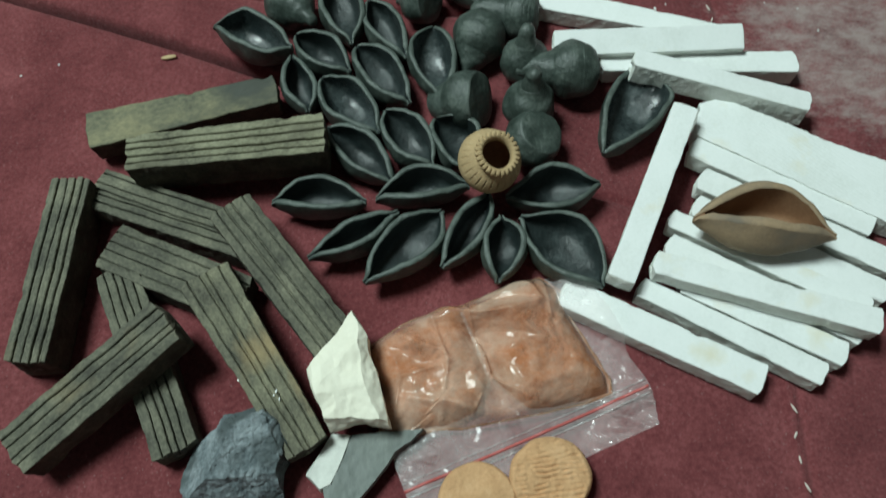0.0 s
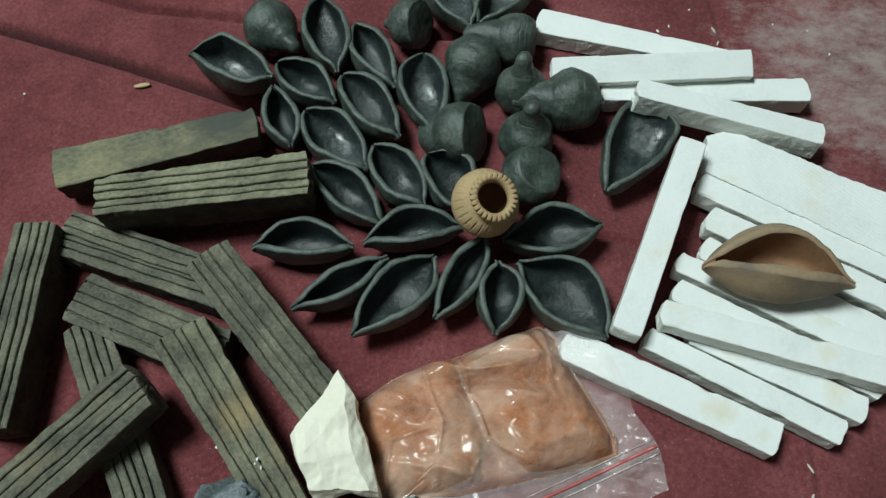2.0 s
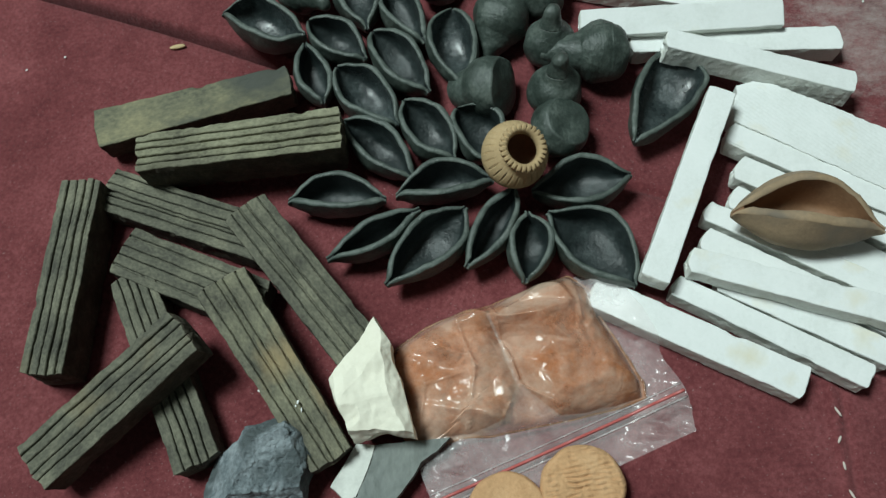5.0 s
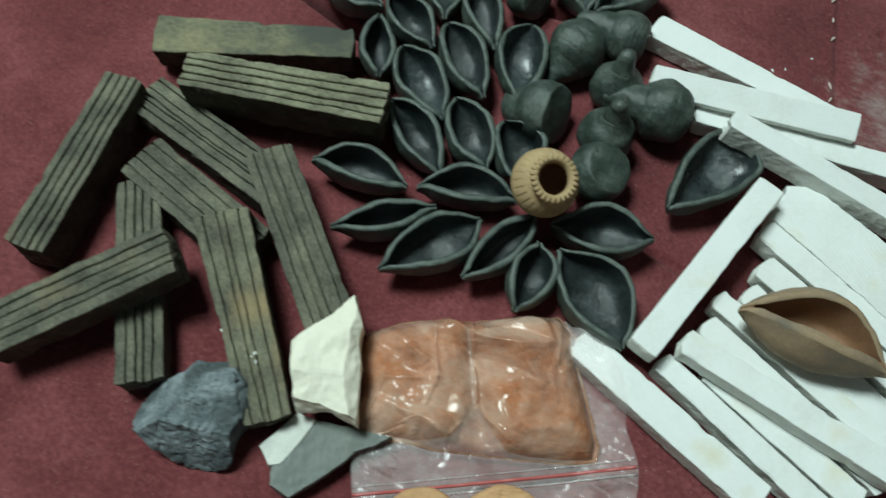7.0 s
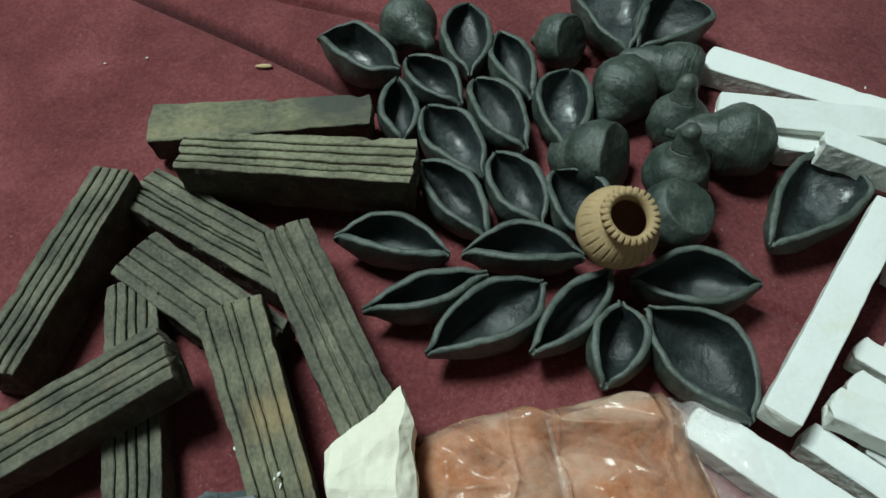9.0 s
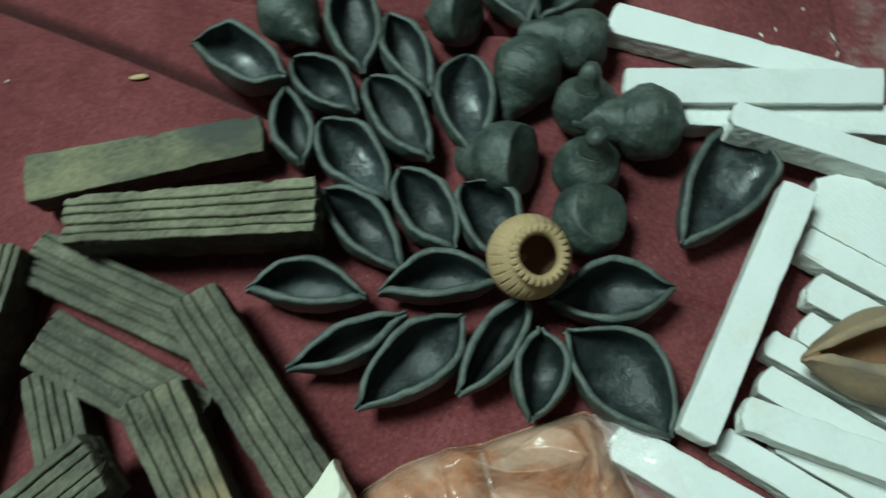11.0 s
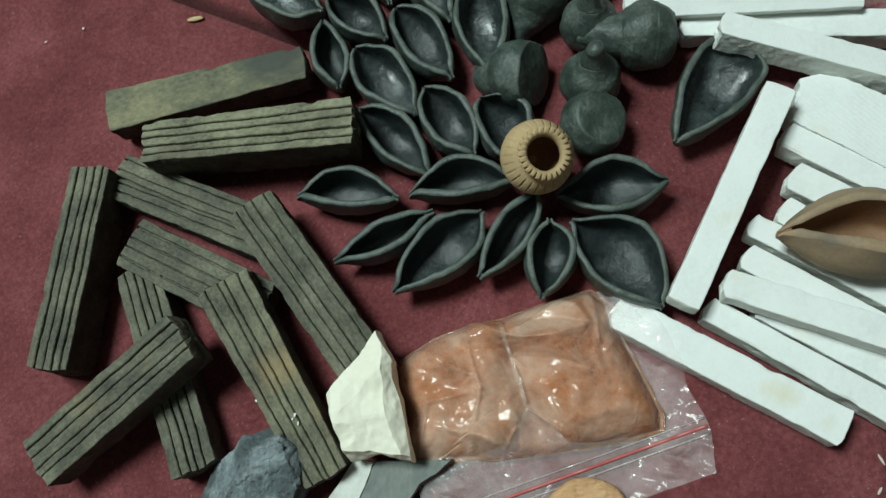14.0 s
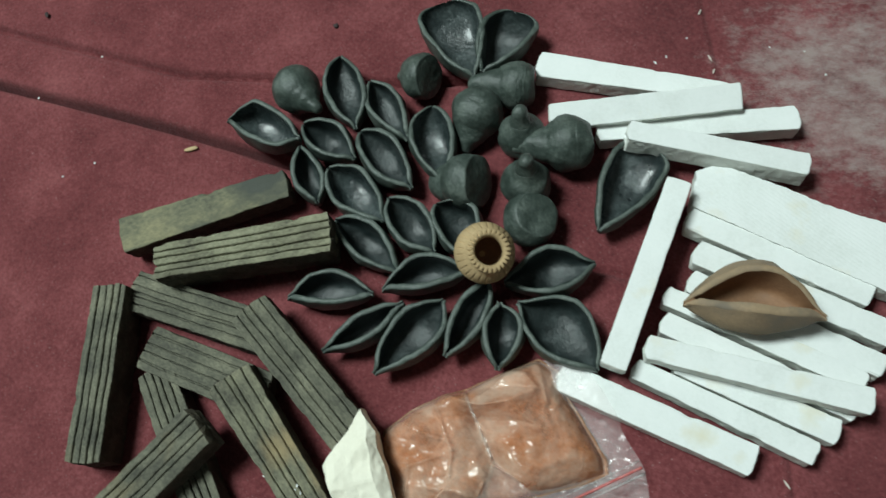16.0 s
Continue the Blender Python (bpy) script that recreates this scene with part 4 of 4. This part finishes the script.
def crumple(a, b, cell, seed):
    """A surface of flat three-sided facets with random heights at their corners."""
    w = noise.noise_vector(Vector((a * 45, b * 45, seed))) * 0.35
    u, v = a / cell + w.x, b / cell + w.y
    u += 0.5 * v
    i, j = math.floor(u), math.floor(v)
    fu, fv = u - i, v - j

    def corner(x, y):
        return noise.cell(Vector((x + 0.5, y + 0.5, seed + 0.5))) * 2 - 1

    if fu + fv < 1:
        return corner(i, j) * (1 - fu - fv) + corner(i + 1, j) * fu + corner(i, j + 1) * fv
    return corner(i + 1, j + 1) * (fu + fv - 1) + corner(i + 1, j) * (1 - fv) + corner(i, j + 1) * (1 - fu)


def ridge(a, b):
    z = 0.0
    for (x0, y0), (x1, y1), high in CREASES:
        ex, ey = x1 - x0, y1 - y0
        t = min(max(((a - x0) * ex + (b - y0) * ey) / (ex * ex + ey * ey), 0), 1)
        z += high * math.exp(-math.hypot(a - x0 - t * ex, b - y0 - t * ey) / 0.0012)
    return z


def pouch_film():
    """The bag's upper skin, slack over the clods: facets and creases, down to the cloth along its outline."""
    mid, spokes, steps, loops = (0.082, 0.066), 260, 84, []
    for ring in range(steps, -1, -1):
        f = max(ring / steps, 0.004) ** 0.8
        loop = []
        for k in range(spokes):
            q = 2 * math.pi * k / spokes
            r = f * reach(POUCH, mid, q)
            a, b = mid[0] + r * math.cos(q), mid[1] + r * math.sin(q)
            slack = 0.0215 + 0.0050 / (1 + math.exp(-(a - 0.081) / 0.004)) - 0.010 * max(0.0, min((a - 0.118) / 0.02, 1))
            slack -= 0.0055 * math.exp(-(((a - 0.0805) / 0.006) ** 2)) + 0.007 * math.exp(-(((a - 0.076) / 0.011) ** 2) - (((b - 0.040) / 0.010) ** 2))
            slack += 0.008 * math.exp(-(((a - 0.130) / 0.012) ** 2) - (((b - 0.096) / 0.010) ** 2))
            slack *= 1 - 0.7 * math.exp(-(((a - 0.014) / 0.012) ** 2) - (((b - 0.045) / 0.010) ** 2))
            slack += 0.0058 * crumple(a, b, 0.0200, 3) + 0.0007 * crumple(a, b, 0.0090, 8)
            z = slack * (1 - f**6) ** 0.7
            touch = max(lump(0, a, b), lump(1, a, b)) + 0.0006
            z = max(z, touch) + 0.5 * max(0.0, 0.002 - abs(z - touch)) + 1.5 * ridge(a, b) * (1 - f**8) + 0.00006 * noise.noise(Vector((a, b, 0)) * 250)
            if f >= 0.999:
                a, b = a + 0.0012 * noise.noise(Vector((q * 6, 1, 0))), b + 0.0012 * noise.noise(Vector((q * 6, 5, 0)))
            loop.append(E1 * a + E2 * b + Vector((0, 0, max(z, 0.0) + 0.0026)))
        loops.append(loop)
    bm = bmesh.new()
    rings(bm, loops, caps=False)
    bm.faces.new([v for v in bm.verts][-spokes:])
    return bm


def zip_bag():
    bag = new("zip_bag")
    bag.location = ORIGIN
    tagged(bag, "small clear zip-lock plastic bag holding orange clay, dusty and creased", "plastic bag")
    film = part("film", pouch_film(), pouch_plastic, bag, "dusty creased film over the clay")
    film.visible_shadow = False
    edge = []
    count = 240
    for k in range(count):
        at = k / count * len(POUCH)
        p, q = POUCH[int(at)], POUCH[(int(at) + 1) % len(POUCH)]
        spot = Vector((p[0], p[1], 0)).lerp(Vector((q[0], q[1], 0)), at % 1)
        edge.append(E1 * spot.x + E2 * spot.y + Vector((0, 0, 0.0034)) + shake(spot, 0.010, 0.0006, 4))
    bm, loops = bmesh.new(), []
    for k, p in enumerate(edge):
        run = (edge[(k + 1) % count] - edge[k - 1]).normalized()
        out = Vector((run.y, -run.x, 0))
        loops.append([p + out * (0.0007 * math.cos(q)) + Vector((0, 0, 0.0009 * math.sin(q))) for q in (0, 1.05, 2.09, 3.14, 4.19, 5.24)])
    rings(bm, loops + loops[:1], caps=False)
    part("folded_edge", bm, fold_plastic, bag, "dusty folded edge of the film")
    na, nb = 200, 140
    sheet, high = [], {}
    for j in range(nb):
        b = -0.003 + 0.100 * j / (nb - 1)
        left, right = 0.0145 + 0.12 * max(b - 0.03, 0), 0.1495 + 0.0065 * min(max(b + 0.003, 0) / 0.018, 1) - 0.10 * max(b - 0.05, 0)
        right += 0.0008 * noise.noise(Vector((b * 70, 2, 0)))
        for i in range(na):
            a = left + (right - left) * i / (na - 1)
            u, v = (a - 0.1356) * 0.761 + (b - 0.0849) * 0.648, (a - 0.1356) * 0.648 - (b - 0.0849) * 0.761
            over = 0.0128 / (1 + math.exp((abs(u) - 0.0108) / 0.0010)) / (1 + math.exp(-(v + 0.004) / 0.0012))  # over the stick's end
            near = math.exp(-(((a - 0.140) / 0.018) ** 2) - (((b - 0.006) / 0.014) ** 2)) + 0.7 * math.exp(-(((a - 0.030) / 0.012) ** 2) - (((b - 0.030) / 0.009) ** 2)) + 0.5 * math.exp(-(((a - 0.148) / 0.008) ** 2) - (((b - 0.06) / 0.03) ** 2))
            z = 0.0030 + over + (0.0003 + 0.0016 * near) * (1 + crumple(a, b, 0.0075, 21)) + 0.0010 * near * (1 + crumple(a, b, 0.0034, 5)) + 0.0006 * (1 + noise.noise(Vector((a * 60, b * 60, 7))))
            u = max(0.0, 0.59 * (a - 0.118) - 0.81 * (b - 0.013))
            z += 0.34 * u * min(u / 0.006, 1)  # the corner curls up
            high[i, j] = (a, z)
            sheet.append(tuple(E1 * a + E2 * b + Vector((0, 0, z))))
    me = bpy.data.meshes.new("mouth_flap")
    me.from_pydata(sheet, [], [(j * na + i, j * na + i + 1, (j + 1) * na + i + 1, (j + 1) * na + i) for j in range(nb - 1) for i in range(na - 1)])
    for f in me.polygons:
        f.use_smooth = True
    me.materials.append(clear_plastic)
    flap = new("mouth_flap", me)
    flap.parent = bag
    flap.visible_shadow = False
    tagged(flap, "clear glossy back and mouth of the bag")
    for b0, wide, name, mat, label in ((0.0176, 0.0008, "zip_strip", red_plastic, "red zip line"), (0.0140, 0.0006, "zip_rail", clear_plastic, "clear ridge beside the zip"), (0.0214, 0.0005, "zip_rail", clear_plastic, "")):
        bm = bmesh.new()
        loops = []
        j = int((b0 + 0.003) / 0.100 * (nb - 1))
        for i in range(0, na, 3):
            a, z = high[i, j]
            spot = E1 * a + E2 * b0 + Vector((0, 0, z + 0.0004))
            loops.append([spot + E2 * (wide * math.cos(q)) + Vector((0, 0, 0.0005 * math.sin(q))) for q in (0, 1.05, 2.09, 3.14, 4.19, 5.24)])
        rings(bm, loops)
        part(name, bm, mat, bag, label)


def clod(k, label):
    outline, mid, top = CLODS[k]
    at = ORIGIN + E1 * mid[0] + E2 * mid[1]
    loops = []
    for ring in range(50, -1, -1):
        f = max(ring / 50, 0.006) ** 0.7
        loop = []
        for j in range(120):
            q = 2 * math.pi * j / 120
            r = f * reach(outline, mid, q)
            a, b = mid[0] + r * math.cos(q), mid[1] + r * math.sin(q)
            p = Vector((a, b, k * 0.3))
            z = lump(k, a, b) + 0.0016 * abs(noise.noise(p * 190)) + 0.0009 * noise.noise(p * 460) - 0.0010
            loop.append(ORIGIN + E1 * a + E2 * b + Vector((0, 0, max(z, 0) + 0.0048)) - at)
        loops.append(loop)
    low = [Vector((p.x, p.y, 0.0046)) for p in loops[0]]
    bm = bmesh.new()
    rings(bm, [low] + loops)
    for v in bm.verts:
        v.co.z -= 0.0026
    ob = part("clay_clod", bm, orange_clay)
    ob.location = at
    tagged(ob, label, "clay clod", "clods in the bag")


clod(0, "soft orange-brown clay clod inside the plastic bag")
clod(1, "larger crumbly orange-brown clay clod inside the plastic bag")
zip_bag()


# ---- ochre clay discs ----
def disc(at, rx, ry, high, turn, ridged, label, seed):
    bm = bmesh.new()
    loops = []
    shape = [(0.86, 0.0), (0.97, 0.18), (1.0, 0.5), (0.975, 0.8), (0.93, 0.95)] + [(0.9 - 0.03 * k, 1.0 + 0.05 * k / 29) for k in range(30)]
    for f, z in shape:
        loop = []
        for k in range(128):
            q = 2 * math.pi * k / 128
            p = Vector((rx * f * math.cos(q), ry * f * math.sin(q), high * z))
            p += shake(p, 0.012, 0.0012, seed)
            if ridged and z >= 0.95:
                p.z += 0.0008 * math.sin(p.y * 2500 + p.x * 250 + 3.0 * noise.noise(p * 130)) * (0.55 + 1.3 * noise.noise(p * 190 + Vector((4, 0, 0)))) + 0.0006 * noise.noise(p * 400)
            p.z = max(p.z, 0)
            loop.append(p)
        loops.append(loop)
    rings(bm, loops)
    ob = part("clay_disc", bm, ochre_clay)
    ob.matrix_world = pose(*at, 0, 0, turn)
    tagged(ob, label, "clay disc", "ochre clay discs")


disc((0.0535, -0.1125, 0.0050), 0.0215, 0.0205, 0.0070, 12, True, "round ochre clay disc pressed with wavy ridges, on the bag's mouth", 3)
disc((0.0160, -0.1230, 0.0050), 0.0200, 0.0190, 0.0070, 0, False, "smooth ochre clay disc lying beside the ridged one", 5)


# ---- crumbs on the cloth ----
def crumb(name, at, size, material, label, category, turn=0, seed=0, group=""):
    bm = bmesh.new()
    bmesh.ops.create_icosphere(bm, subdivisions=2, radius=1.0)
    for v in bm.verts:
        v.co += 0.35 * noise.noise_vector(v.co * 1.1 + Vector((seed * 2.1, 0, 0)))
        v.co = Vector((v.co.x * size[0], v.co.y * size[1], v.co.z * size[2]))
    ob = part(name, bm, material)
    ob.matrix_world = pose(*at[:2], size[2] * 0.7 - 0.001 + (at[2] - 0.0010 if len(at) > 2 else 0), 0, 0, turn)
    tagged(ob, label, category, group)


crumb("straw_bit", (-0.1865, 0.1715), (0.0058, 0.0018, 0.0013), straw_skin, "short bit of dry straw lying on the cloth", "straw", 8, 1)
crumb("clay_crumb", (-0.080, 0.268), (0.0018, 0.0022, 0.0012), crumb_dark, "tiny dark crumb on the cloth", "crumb", 0, 2, "crumbs")
crumb("clay_crumb", (-0.325, 0.309), (0.0016, 0.0030, 0.0010), crumb_dark, "tiny dark crumb on the cloth", "crumb", 20, 3, "crumbs")
rnd = random.Random(11)
PALE = [(-0.318, 0.229), (-0.270, 0.262), (0.176, 0.226), (-0.262, 0.167), (-0.286, 0.158), (0.160, 0.212), (0.152, 0.208), (0.230, 0.212), (0.252, 0.206), (0.262, 0.186), (-0.220, -0.012), (-0.228, -0.087)]
for k, (x, y) in enumerate(PALE):
    s = rnd.uniform(0.0005, 0.0009)
    crumb("clay_crumb", (x, y), (s, s * rnd.uniform(1.0, 2.2), s * 0.6), white_clay, "tiny pale clay crumb on the cloth", "crumb", rnd.uniform(0, 180), 5 + k, "crumbs")
for k, (x, y, z, a, b) in enumerate(((-0.1070, -0.0610, 0.0276, 0.0010, 0.0016), (-0.1070, -0.0640, 0.0273, 0.0018, 0.0013), (-0.0870, -0.0700, 0.0268, 0.0012, 0.0022), (-0.0850, -0.0740, 0.0264, 0.0008, 0.0026), (-0.0880, -0.0720, 0.0266, 0.0009, 0.0012))):
    crumb("clay_crumb", (x, y, z), (0.5 * a, 0.5 * b, 0.00025), white_clay, "small white clay smear on a grooved bar", "crumb", -55 + 20 * k, 40 + k, "crumbs")
